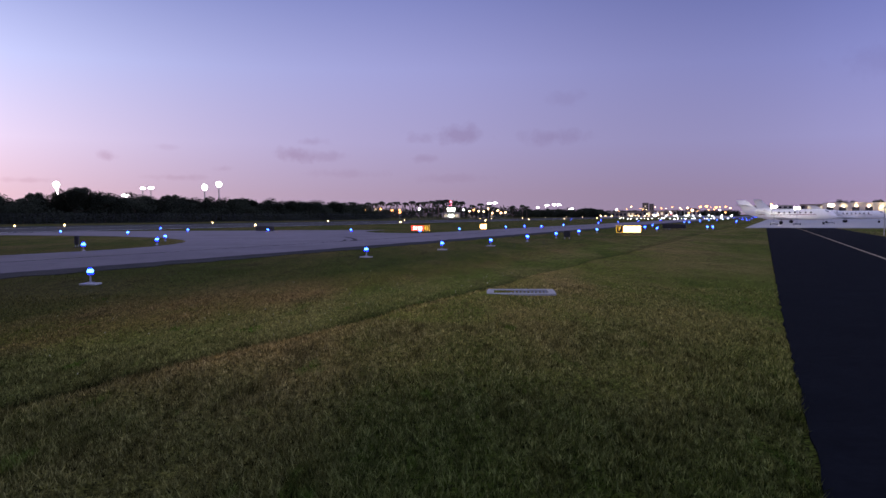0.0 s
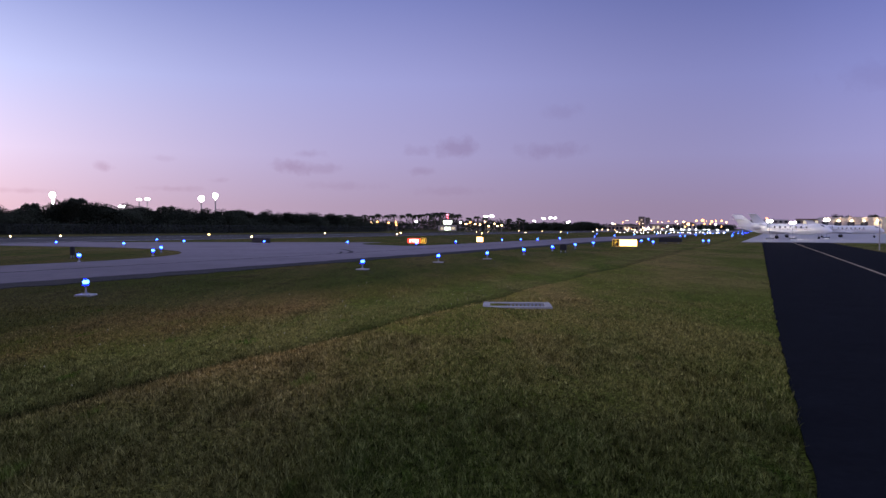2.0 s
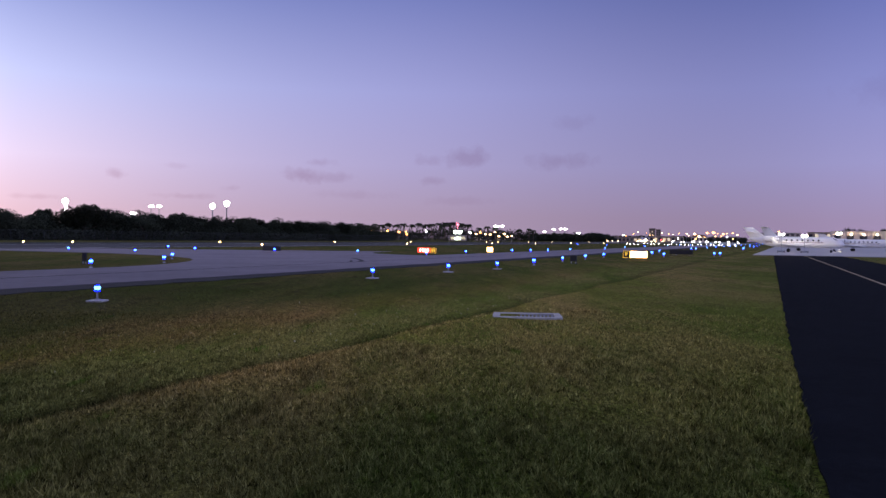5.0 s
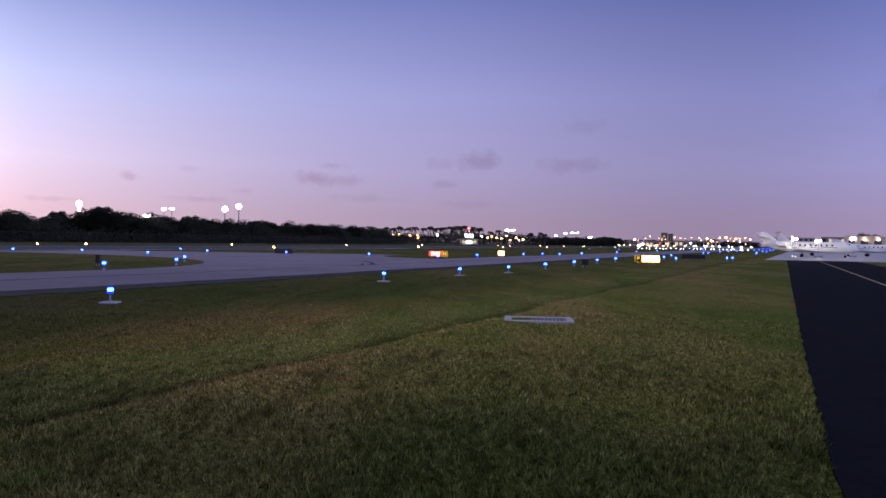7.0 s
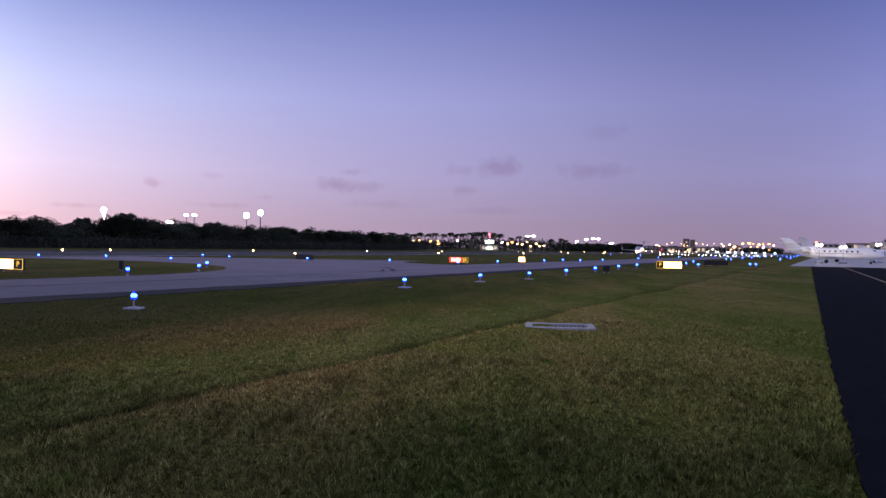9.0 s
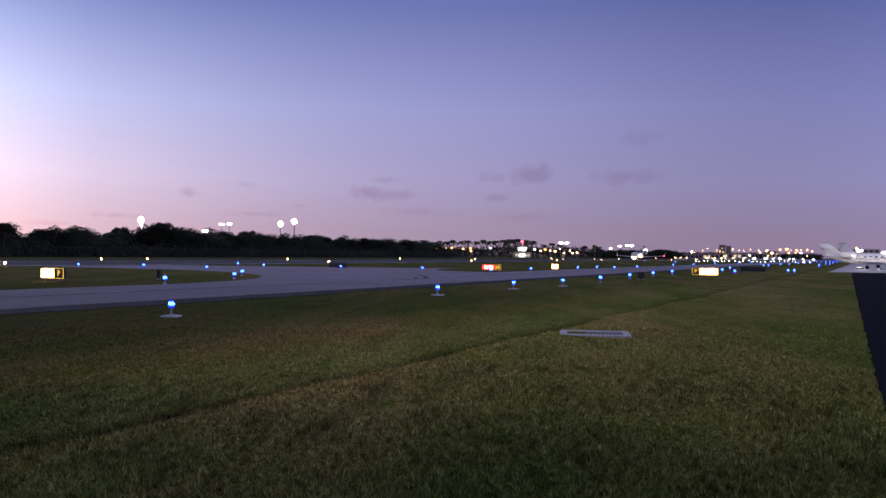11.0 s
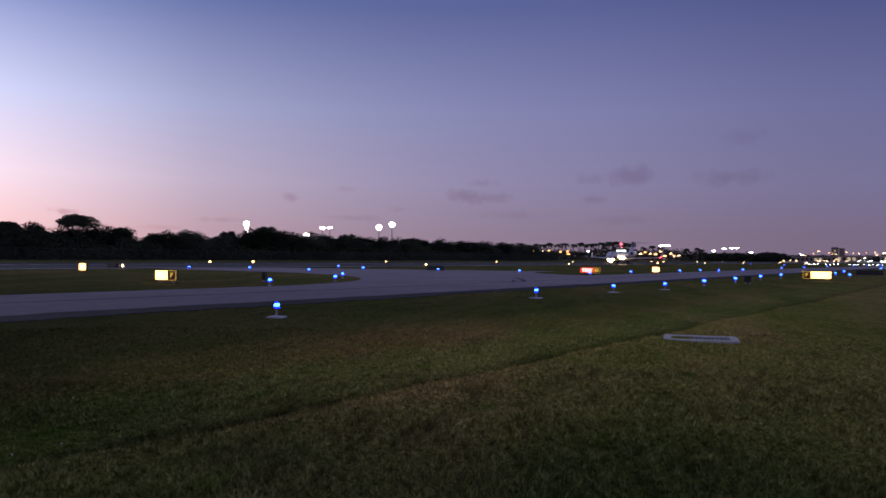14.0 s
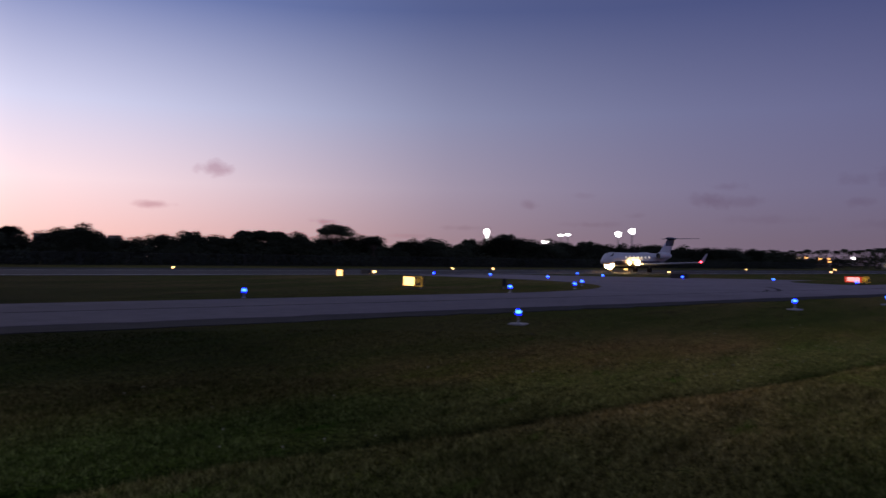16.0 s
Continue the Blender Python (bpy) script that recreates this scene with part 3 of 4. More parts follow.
TAXI_PADS = [(15.6, 16.1)]
TAXI_NEAR = [(30.1, 15.8), (37.9, 15.6), (43.4, 14.9), (51.3, 15.1), (60.2, 15.5), (69.5, 15.9), (78.5, 16.2), (95.5, 14.2), (111.8, 15.7), (87.7, 11.8), (101.4, 12.2), (98.3, 7.6), (98.5, 7.0),
             (156.7, 16.3), (157.1, 15.5), (186.3, 16.1), (210, 16.1), (236, 16), (262, 16), (290, 16), (325, 16), (360, 16), (400, 16), (450, 16), (500, 16), (560, 16), (620, 16)]
TAXI_FAR = [(15.45, 32.7), (31.0, 32.4), (39.3, 35.1), (45.5, 39.9), (55.6, 52.9), (58.4, 63.9), (55.1, 69.3), (76.8, 68.0), (69.5, 57.9), (71.2, 49.0), (72.3, 39.8), (69.2, 30.8),
            (79.8, 31.0), (93.9, 30.5), (99.7, 29.9), (100.5, 27.9), (113.5, 28.3), (139.9, 28.8), (217.1, 44.2), (240.5, 57.8), (165, 30), (190, 30), (228, 30), (255, 30), (285, 30), (320, 30), (360, 30), (405, 30), (460, 30), (520, 30), (590, 30)]
APRON_BLUE = [(172, 8), (196, 9), (225, 8), (250, 10), (280, 9), (305, 11), (340, 10), (375, 12), (420, 11), (470, 13), (520, 12)]
first = taxi_light(P(*TAXI_PADS[0]), True)
plain = taxi_light(P(*TAXI_FAR[0]), False)
for q in TAXI_NEAR[:3]:
    copy_thing(first, to_pose(P(*q), ALONG))
for q in TAXI_NEAR[3:] + TAXI_FAR[1:] + APRON_BLUE:
    copy_thing(plain, to_pose(P(*q), ALONG))


def runway_light(p):
    t = thing("runway_edge_light", "lit warm white runway edge light on a short stem", "airfield light", "runway edge lights", p)
    part("base_plate", rod((0, 0, 0), (0, 0, 0.06), 0.12, 0.1, 12), M_STEEL, t)
    part("stem", rod((0, 0, 0.05), (0, 0, 0.26), 0.03, n=8), M_STEEL, t)
    part("lens", ball((0, 0, 0.36), (0.14, 0.14, 0.14)), M_AMBER, t, "glowing warm white glass", True)
    return t


RUN_NEAR = [(51.9, 76), (107, 76), (160, 76), (215, 76), (258, 76), (305, 76), (365, 76), (425, 76), (485, 76), (545, 76)]
RUN_FAR = [(-20, 109), (41.6, 109), (91, 109), (100.5, 109), (138.5, 109), (185.5, 109), (232, 109), (302, 109), (316, 109), (359, 109), (399, 109), (441, 109), (480, 109), (540, 109), (600, 109), (660, 109)]
lamp0 = runway_light(P(*RUN_NEAR[0]))
for q in RUN_NEAR[1:] + RUN_FAR:
    copy_thing(lamp0, to_pose(P(*q, 0.0), ALONG))


def glyph(text, size, parent, at, material):
    """Letters on a sign face that looks along -x, standing upright."""
    cu = bpy.data.curves.new("legend", "FONT")
    cu.body, cu.size, cu.align_x, cu.align_y, cu.extrude = text, size, "CENTER", "CENTER", 0.004
    ob = new("legend", cu)
    ob.parent = parent
    ob.matrix_basis = Matrix.Translation(at) @ Euler((radians(90), 0, radians(-90))).to_matrix().to_4x4()
    cu.materials.append(material)
    me = bpy.data.meshes.new_from_object(ob)
    solid = new("legend", me)
    solid.parent, solid.matrix_basis = parent, ob.matrix_basis.copy()
    bpy.data.objects.remove(ob)
    return solid


def sign(p, width, height, label, panels, rz=ALONG, legs=2, name="guidance_sign"):
    """Airfield sign, its face towards -x. panels: (from, to, face material, letters, letter material) across the width, from its left."""
    t = thing(name, label, "airfield sign", "airfield guidance signs", p, rz)
    z0 = 0.16
    part("housing", box((0.09, 0, z0 + height / 2), (0.18, width, height), 0.015), M_DARK, t)
    for i in range(legs):
        y = (i / max(1, legs - 1) - 0.5) * width * 0.7 if legs > 1 else 0
        part("leg", rod((0.09, y, 0.0), (0.09, y, z0 + 0.02), 0.03, n=8), M_STEEL, t)
    part("footing", box((0.09, 0, 0.0), (0.45, width + 0.1, 0.04), 0.01), M_SHOULDER, t)
    for a, b, m, text, tm in panels:
        y0, y1 = width / 2 - a * width, width / 2 - b * width
        part("panel", box((-0.006, (y0 + y1) / 2, z0 + height / 2), (0.014, abs(y0 - y1) - 0.05, height - 0.06)), m, t)
        if m is M_DARK:
            part("panel_border", box((0.0, (y0 + y1) / 2, z0 + height / 2), (0.014, abs(y0 - y1) - 0.0, height - 0.02)), M_YGLYPH, t)
        if text:
            glyph(text, height * 0.72, t, (-0.018, (y0 + y1) / 2, z0 + height / 2), tm)
    return t


def bars(t, material, y0, y1, z0, z1, count):
    for i in range(count):
        y = y0 + (y1 - y0) * (i + 0.5) / count
        part("legend_bar", box((-0.018, y, (z0 + z1) / 2), (0.006, abs(y1 - y0) / count * 0.45, z1 - z0)), material, t)


sign(P(29.6, 39.4), 1.85, 0.58, "lit taxiway sign, blank yellow panel beside a black panel lettered P", [(0.0, 0.6, M_YSIGN, "", None), (0.6, 1.0, M_DARK, "P", M_YGLYPH)])
sign(P(72.7, 12.2), 2.15, 0.62, "long lit yellow taxiway sign with a black panel lettered P", [(0.0, 0.28, M_DARK, "P", M_YGLYPH), (0.28, 1.0, M_YSIGN, "", None)])
rs = sign(P(76.2, 33.9), 2.1, 0.56, "lit red runway holding sign with a black and yellow end panel", [(0.0, 0.7, M_RSIGN, "", None), (0.7, 1.0, M_DARK, "", None)])
bars(rs, M_WSIGN, 0.85, -0.25, 0.28, 0.62, 4)
bars(rs, M_YGLYPH, -0.5, -0.95, 0.28, 0.62, 2)
sign(P(88.4, 31.4), 0.8, 0.58, "small square lit pale yellow sign beside the taxiway", [(0.0, 1.0, M_YSIGN, "", None)])
sign(P(40.4, 64.9), 0.95, 0.62, "small square lit pale yellow sign near the runway", [(0.0, 1.0, M_YSIGN, "", None)])
BACK = [(34.6, 36.6, 0.22, 0.5, ALONG + 205), (72.5, 50.2, 2.2, 0.5, ALONG + 180), (57.2, 13.9, 0.46, 0.45, ALONG + 185), (96.8, 11.1, 2.6, 0.5, ALONG + 180), (49, 73.3, 1.6, 0.5, ALONG + 180)]
for s_, l_, w_, h_, r_ in BACK:
    sign(P(s_, l_), w_, h_, "unlit black back of an airfield sign on a concrete footing", [(0.0, 1.0, M_YSIGN, "", None)], r_)


# ---- perimeter fence ----
def fence():
    t = thing("perimeter_fence", "tall galvanised chain-link perimeter fence beyond the runway", "fence")
    L0, H = 163.0, 2.5
    post = part("post", rod((0, 0, 0), (0, 0, H), 0.05, n=6), M_FENCE, t)
    s = -160.0
    first_one = True
    while s < 520:
        p = P(s, L0)
        if first_one:
            post.matrix_basis, first_one = to_pose(p), False
        else:
            o = new("post", post.data)
            o.parent, o.matrix_basis = t, to_pose(p)
        s += 3.05
    bm = bmesh.new()
    for z in (H - 0.03, 0.08):
        rod(P(-160, L0, z), P(520, L0, z), 0.03, n=5, bm=bm)
    part("rail", bm, M_FENCE, t)
    verts, faces = [], []
    for i in range(2270):                     # the wire, drawn out to a coarse diamond mesh
        s = -160 + i * 0.3
        for d in (1, -1):
            k = len(verts)
            a, b = P(s, L0 - 0.06, 0.05 if d > 0 else H), P(s + 2.4, L0 - 0.06, H if d > 0 else 0.05)
            w = U * 0.011
            verts += [a - w, a + w, b + w, b - w]
            faces.append((k, k + 1, k + 2, k + 3))
    ob = link_mesh("wire_mesh", verts, faces, M_FENCE, t)
    tagged(ob, "chain-link wire mesh", kind="stuff")


fence()


# ---- trees ----
def leaf_cloud(rnd, blobs, per, size):
    """Leaves scattered through a set of lumps: (centre, radii)."""
    verts, faces = [], []
    for c, r in blobs:
        for _ in range(per):
            d = Vector((rnd.gauss(0, 1), rnd.gauss(0, 1), rnd.gauss(0, 1))).normalized() * (rnd.random() ** 0.4)
            p = Vector((c[0] + d.x * r[0], c[1] + d.y * r[1], c[2] + d.z * r[2]))
            a = Vector((rnd.gauss(0, 1), rnd.gauss(0, 1), rnd.gauss(0, 1))).normalized() * size * rnd.uniform(0.6, 1.5)
            b = a.orthogonal().normalized() * size * rnd.uniform(0.5, 1.0)
            k = len(verts)
            verts += [p - a, p + b, p + a, p - b]
            faces.append((k, k + 1, k + 2, k + 3))
    return verts, faces


def tree(seed, h, spread, umbrella=False):
    rnd = random.Random(seed)
    t = thing("tree", "dark broad evergreen tree behind the perimeter fence", "tree", "trees along the airfield")
    fork = h * (0.55 if umbrella else 0.3)
    bm = rod((0, 0, -0.1), (0.1, 0, fork), h * 0.03, h * 0.02, 8)
    blobs = []
    n = 24 if umbrella else rnd.randint(8, 11)
    for i in range(n):
        a = i * 2.4 + rnd.uniform(-0.4, 0.4)
        q = math.sqrt((i + 0.5) / n) * spread * 0.5 * rnd.uniform(0.75, 1.1)
        if umbrella:
            q = min(q, spread * 0.42)
            z = h * (0.66 + 0.25 * math.sqrt(1 - (q / (spread * 0.5)) ** 2)) - (h * 0.1 if i % 3 == 0 else 0)
            r = (spread * rnd.uniform(0.11, 0.16),) * 2 + (h * rnd.uniform(0.06, 0.09),)
        else:
            z = h * rnd.uniform(0.45, 0.88) * (1.05 - 0.25 * q / (spread * 0.5))
            r = (spread * rnd.uniform(0.17, 0.28),) * 2 + (h * rnd.uniform(0.12, 0.19),)
        c = (math.cos(a) * q, math.sin(a) * q, z)
        blobs.append((c, r))
        rod((0.1, 0, fork * 0.9), c, h * 0.012, h * 0.004, 5, bm)
    part("trunk", bm, M_BARK, t)
    v, f = leaf_cloud(rnd, blobs, 230 if umbrella else 300, 0.165 if not umbrella else 0.15)
    link_mesh("crown", v, f, M_LEAF, t)
    return t


kinds = [tree(i + 10, h, w) for i, (h, w) in enumerate(((7.0, 6.0), (7.0, 8.0), (7.0, 5.0), (7.0, 9.0), (7.0, 6.5), (7.0, 4.0)))]
rnd = random.Random(21)


def wood_height(az):
    pts = [(-62, 6.5), (-56, 7.2), (-54, 5.4), (-52.4, 7.3), (-50, 5.6), (-47, 6.2), (-45.5, 7.0), (-43, 5.9), (-41, 8.0), (-38.5, 6.8), (-34.4, 8.0), (-32, 6.6), (-30, 7.4), (-27.5, 6.9), (-25.5, 7.6), (-23.8, 9.4), (-22, 8.2), (-18.5, 7.7), (-15, 7.3), (-11.9, 7.4), (-8.2, 7.0), (0, 6.0)]
    for (a0, h0), (a1, h1) in zip(pts, pts[1:]):
        if a0 <= az <= a1:
            return h0 + (h1 - h0) * (az - a0) / (a1 - a0)
    return 6.0


k = 0
s = -70.0
while s < 330:
    for row in range(2):
        l = 173 + row * 9 + rnd.uniform(-3, 3)
        p = P(s + rnd.uniform(-2, 2), l)
        az = math.degrees(math.atan2(p.x, p.y))
        h = wood_height(az) * rnd.uniform(0.84, 1.22) * (1.1 if az < -38 else 1.0) * (1.0 + 0.03 * row)
        src = kinds[rnd.randrange(6)]
        m = to_pose(p, rnd.uniform(0, 360)) @ Matrix.Scale(h / 7.0, 4)
        if k < 6:
            src, ob = kinds[k], kinds[k]
            ob.matrix_basis = m
        else:
            ob = copy_thing(src, Matrix.Identity(4))
            ob.matrix_basis = m
        k += 1
    s += 4.0
um = tree(77, 10.7, 9.4, True)
um.matrix_basis = to_pose(polar(-35.88, 204), 30)
um["label"] = "tall umbrella-crowned tree standing above the dark wood"
um2 = tree(78, 10.2, 8.0, True)
um2.matrix_basis = to_pose(polar(-23.9, 245), 80)
for az, r, h in ((-56.24, 188, 8.0), (-52.4, 188, 8.0), (-42.0, 196, 8.4), (-40.9, 198, 8.6), (-39.8, 196, 8.4), (-33.2, 204, 7.8)):
    round_tree = copy_thing(um2, Matrix.Identity(4))
    round_tree.matrix_basis = to_pose(polar(az, r), az * 40) @ Matrix.Diagonal((h / 12.5, h / 12.5, h / 10.2, 1))
    round_tree["label"] = "round-crowned dark tree rising from the wood"


def undergrowth():
    r2 = random.Random(5)
    blobs = []
    s = -120.0
    while s < 340:
        for l in (168, 174, 181):
            p = P(s + r2.uniform(-1, 1), l)
            h = r2.uniform(1.8, 2.9)
            blobs.append(((p.x, p.y, h * 0.75), (2.4, 2.4, h)))
        s += 2.3
    v, f = leaf_cloud(r2, blobs, 110, 0.3)
    v = [Vector((p.x, p.y, max(0.0, p.z))) for p in v]
    ob = link_mesh("undergrowth", v, f, M_LEAF)
    tagged(ob, "dense dark scrub filling the foot of the wood", "bushes", kind="stuff")
    # tangled stems deep in the scrub
    bm = bmesh.new()
    s = -120.0
    while s < 340:
        p = P(s, 184 + r2.uniform(-1, 1))
        box((p.x, p.y, 2.0), (1.9, 1.2, 4.6 + r2.uniform(-0.6, 0.6)), 0.3, bm, -DIR)
        s += 1.7
    ob = part("thicket", bm, M_LEAF)
    tagged(ob, "dark thicket behind the scrub", "bushes", kind="stuff")


undergrowth()


def palm(seed, h):
    r2 = random.Random(seed)
    t = thing("palm_tree", "tall palm with a dark feathery crown", "palm tree", "palms by the car park")
    part("trunk", rod((0, 0, 0), (0.2, 0.1, h), 0.2, 0.13, 7), M_BARK, t)
    verts, faces = [], []
    for i in range(17):
        a, up = i * 2.39, r2.uniform(-0.1, 1.0)
        dirn = Vector((math.cos(a), math.sin(a), 0))
        side = Vector((-dirn.y, dirn.x, 0))
        prev = None
        for j in range(8):
            q = j / 7
            c = Vector((0.2, 0.1, h)) + dirn * (2.3 * q) + Vector((0, 0, up * 1.6 * q - 2.3 * q * q))
            w = 0.42 * math.sin(math.pi * (0.12 + 0.85 * q)) * r2.uniform(0.6, 1.1)
            k = len(verts)
            verts += [c - side * w + Vector((0, 0, -0.6 * w)), c, c + side * w + Vector((0, 0, -0.6 * w))]
            if j:
                faces += [(k - 3, k, k + 1, k - 2), (k - 2, k + 1, k + 2, k - 1)]
    link_mesh("crown", verts, faces, M_PALM, t)
    return t


palms = [palm(i, 7.0) for i in range(4)]
PALM_AT = [(-7.3, .72), (-6.9, .8), (-6.3, .84), (-5.7, .72), (-5.2, .8), (-4.7, .75), (-4.2, .86), (-3.6, .8), (-3.2, .84), (-2.6, .8), (-2.1, .9), (-1.6, .82), (-1.2, .84), (-.7, .9), (-.3, .95), (.1, .9), (.3, .98), (.9, .92), (1.3, .86), (2.1, .62), (2.7, .7), (3.3, .66), (4.9, .55), (5.6, .6), (5.9, .5)]
for i, (az, el) in enumerate(PALM_AT):
    r = 500 + 40 * math.sin(i * 7.1)
    top = 1.7 + r * math.tan(radians(el))
    m = to_pose(polar(az, r), i * 77) @ Matrix.Scale((top + 0.9) / 7.0, 4)
    ob = palms[i] if i < 4 else copy_thing(palms[i % 4], Matrix.Identity(4))
    ob.matrix_basis = m


def belt():
    """Low dark shrubs and far tree belts along the airfield's far side."""
    r2 = random.Random(8)
    blobs = []
    for i in range(130):
        az = -8.5 + 14.5 * i / 130
        p = polar(az, 540 + r2.uniform(-10, 10))
        h = r2.uniform(5.6, 8.0) + (1.9 if -1.5 < az < 1.2 else 0)
        blobs.append(((p.x, p.y, h * 0.5), (2.6, 2.6, h * 0.55)))
    v, f = leaf_cloud(r2, blobs, 70, 0.55)
    blobs = []
    for i in range(60):
        az = 5.8 + 3.4 * i / 60
        p = polar(az, 640 + r2.uniform(-8, 8))
        h = r2.uniform(5.0, 6.8)
        blobs.append(((p.x, p.y, h * 0.5), (3, 3, h * 0.55)))
    for i in range(70):
        az = 9.0 + 2.4 * i / 70
        p = polar(az, 620 + r2.uniform(-6, 6))
        h = 1.0 + 5.8 * math.sqrt(max(0, 1 - ((az - 10.2) / 1.25) ** 2)) * r2.uniform(0.9, 1.05)
        blobs.append(((p.x, p.y, h * 0.5), (2.5, 2.5, h * 0.52)))
    for i in range(190):
        az = 11.3 + 8.6 * i / 190
        p = polar(az, 900 + r2.uniform(-10, 10))
        h = r2.uniform(4.5, 7.0)
        blobs.append(((p.x, p.y, h * 0.5), (4, 4, h * 0.55)))
    v2, f2 = leaf_cloud(r2, blobs, 60, 0.75)
    k = len(v)
    ob = link_mesh("far_tree_belt", v + v2, f + [tuple(i + k for i in q) for q in f2], M_LEAF)
    tagged(ob, "far dark belt of trees and shrubs beyond the airfield", "trees", kind="stuff")


belt()

# ---- floodlights, street lamps, buildings ----
def floodlight(p, h, width, single=False, tall=False):
    t = thing("floodlight_mast", "tall sports floodlight mast with a glaring white lamp bank", "floodlight", "sports ground floodlights", p, math.degrees(-math.atan2(p[0], p[1])))
    part("mast", rod((0, 0, 0), (0, 0, h - 0.8), 0.6, 0.4, 8), M_WALL, t)
    part("crossarm", box((0, 0.1, h), (width, 0.25, 0.3)), M_STEEL, t)
    spots = [(0, 0)] + [(math.cos(i * math.pi / 6), math.sin(i * math.pi / 6)) for i in range(12)]
    for x, z in spots:
        rx, rz2 = (width * 0.28, 0.4) if single else (1.05, 1.15)
        part("lamp", ball((x * rx, -0.35, h + z * rz2), (width * 0.22 + 0.2, 0.3, 0.8) if single else (1.05, 0.3, 1.15), sub=2), M_FLOOD, t, "glaring white floodlight glow")
    # added glow balls down the mast imitate the flare smear under the lamps
    if tall:
        for i in range(4):
            part("lamp", ball((0.25, -0.35, h - 2.0 - 1.6 * i), (0.8, 0.3, 1.0)), M_FLOOD, t, "glaring white floodlight glow")
    if not single:
        part("ladder_frame", box((0, 0.1, h), (0.3, 0.25, 4.8)), M_STEEL, t)


for az, el, r, w in ((-25.25, 2.05, 640, 5.5), (-21.14, 1.38, 760, 6.0), (-20.1, 1.85, 900, 5.0), (-19.6, 1.88, 900, 5.0), (-16.19, 1.95, 640, 5.5), (-15.27, 2.15, 640, 5.5),
                     (3.3, 0.84, 1150, 6.5), (3.68, 0.86, 1150, 6.0), (7.3, 0.68, 1500, 6.0), (7.78, 0.72, 1500, 6.5), (8.1, 0.72, 1500, 6.5), (6.66, 0.52, 1500, 5.0), (9.0, 0.42, 1300, 7.0)):
    floodlight(polar(az, r), 1.7 + r * math.tan(radians(el)), w, single=w != 5.5, tall=az == -25.25)


def street_lamp(p, h, r, material, word):
    t = thing("street_lamp", "lit " + word + " street lamp on a slim pole", "street lamp", word + " street lamps", p)
    part("pole", rod((0, 0, 0), (0, 0, h), 0.1, 0.06, 6), M_STEEL, t)
    part("arm", rod((0, 0, h - 0.1), (0.0, -0.7, h), 0.04, n=5), M_STEEL, t)
    part("lamp", ball((0, -0.7, h), (r, r, r * 0.7), sub=2), material, t, "glowing lamp head")
    return t


def lamp_at(az, el, r, size, kind="sodium"):
    m, word = {"sodium": (M_SODIUM, "orange sodium"), "warm": (M_WARM, "warm white"), "white": (M_FLOOD, "cool white"), "red": (M_RED, "red")}[kind]
    h = max(1.0, 1.7 + r * math.tan(radians(el)))
    street_lamp(polar(az, r), h, size, m, word)


for az, el, k_ in ((-5.4, .42, "sodium"), (-4.7, .4, "warm"), (-4.3, .45, "sodium"), (-3.5, .38, "sodium"), (-3.0, .4, "sodium"), (-2.95, .22, "sodium"), (-1.6, .45, "white"), (-6.1, .36, "sodium"),
                   (2.2, .4, "sodium"), (2.55, .3, "warm"), (2.9, .27, "warm"), (3.25, .45, "warm"), (3.5, .15, "warm"), (3.9, .33, "warm"), (4.1, .16, "warm"), (4.4, .2, "warm"), (1.5, .4, "white"), (1.9, .3, "warm"), (.6, .95, "red")):
    lamp_at(az, el, 480, 0.6, k_)
TOWN = [(12.2, .28), (12.7, .42), (13.0, .55), (13.6, .45), (14.0, .36), (14.6, .52), (15.0, .45), (15.3, .42), (15.7, .5), (16.2, .48), (16.7, .45), (17.5, .52), (17.9, .55), (18.15, .5), (18.5, .48), (18.75, .5), (19.1, .52), (19.4, .42), (18.4, .33), (18.0, .3), (17.0, .3),
        (20.9, .4), (21.6, .5), (21.9, .66), (22.4, .42), (23.6, .4), (24.2, .45), (25.0, .52), (25.4, .6), (26.1, .42), (26.9, .45), (27.5, .5), (28.2, .4), (29.0, .4)]
r2 = random.Random(31)
for i, (az, el) in enumerate(TOWN):
    lamp_at(az, el, 820, r2.choice((0.45, 0.6, 0.8, 1.1, 1.4)), r2.choice(("sodium", "sodium", "warm")))
for i in range(17):
    lamp_at(11.3 + 8.2 * i / 17 + r2.uniform(-.25, .25), r2.uniform(-0.08, 0.34), 700, r2.uniform(0.3, 0.7), r2.choice(("warm", "warm", "white", "sodium")))


def ramp_light(p, w, material, label):
    """A low row of lit fixtures on a stand, on the far apron."""
    t = thing("apron_light_stand", label, "apron light", "apron light stands", p, math.degrees(-math.atan2(p[0], p[1])))
    part("stand", box((0, 0.2, 0.55), (w, 0.2, 1.1), 0.03), M_STEEL, t)
    n = max(2, int(w / 2.2))
    for i in range(n):
        part("lamp", ball(((i / (n - 1) - 0.5) * w * 0.9, -0.05, 1.15), (0.34, 0.25, 0.28), sub=2), material, t)


for az, r, w in ((11.35, 420, 6), (11.15, 430, 3), (13.5, 430, 7), (13.15, 440, 3), (14.4, 470, 4), (15.6, 520, 6), (16.3, 540, 6), (17.1, 540, 8), (17.8, 540, 6), (18.6, 460, 5), (19.2, 430, 5)):
    ramp_light(polar(az, r), w, M_WARM if az < 15 else M_FLOOD, "low row of bright lights on the far apron")


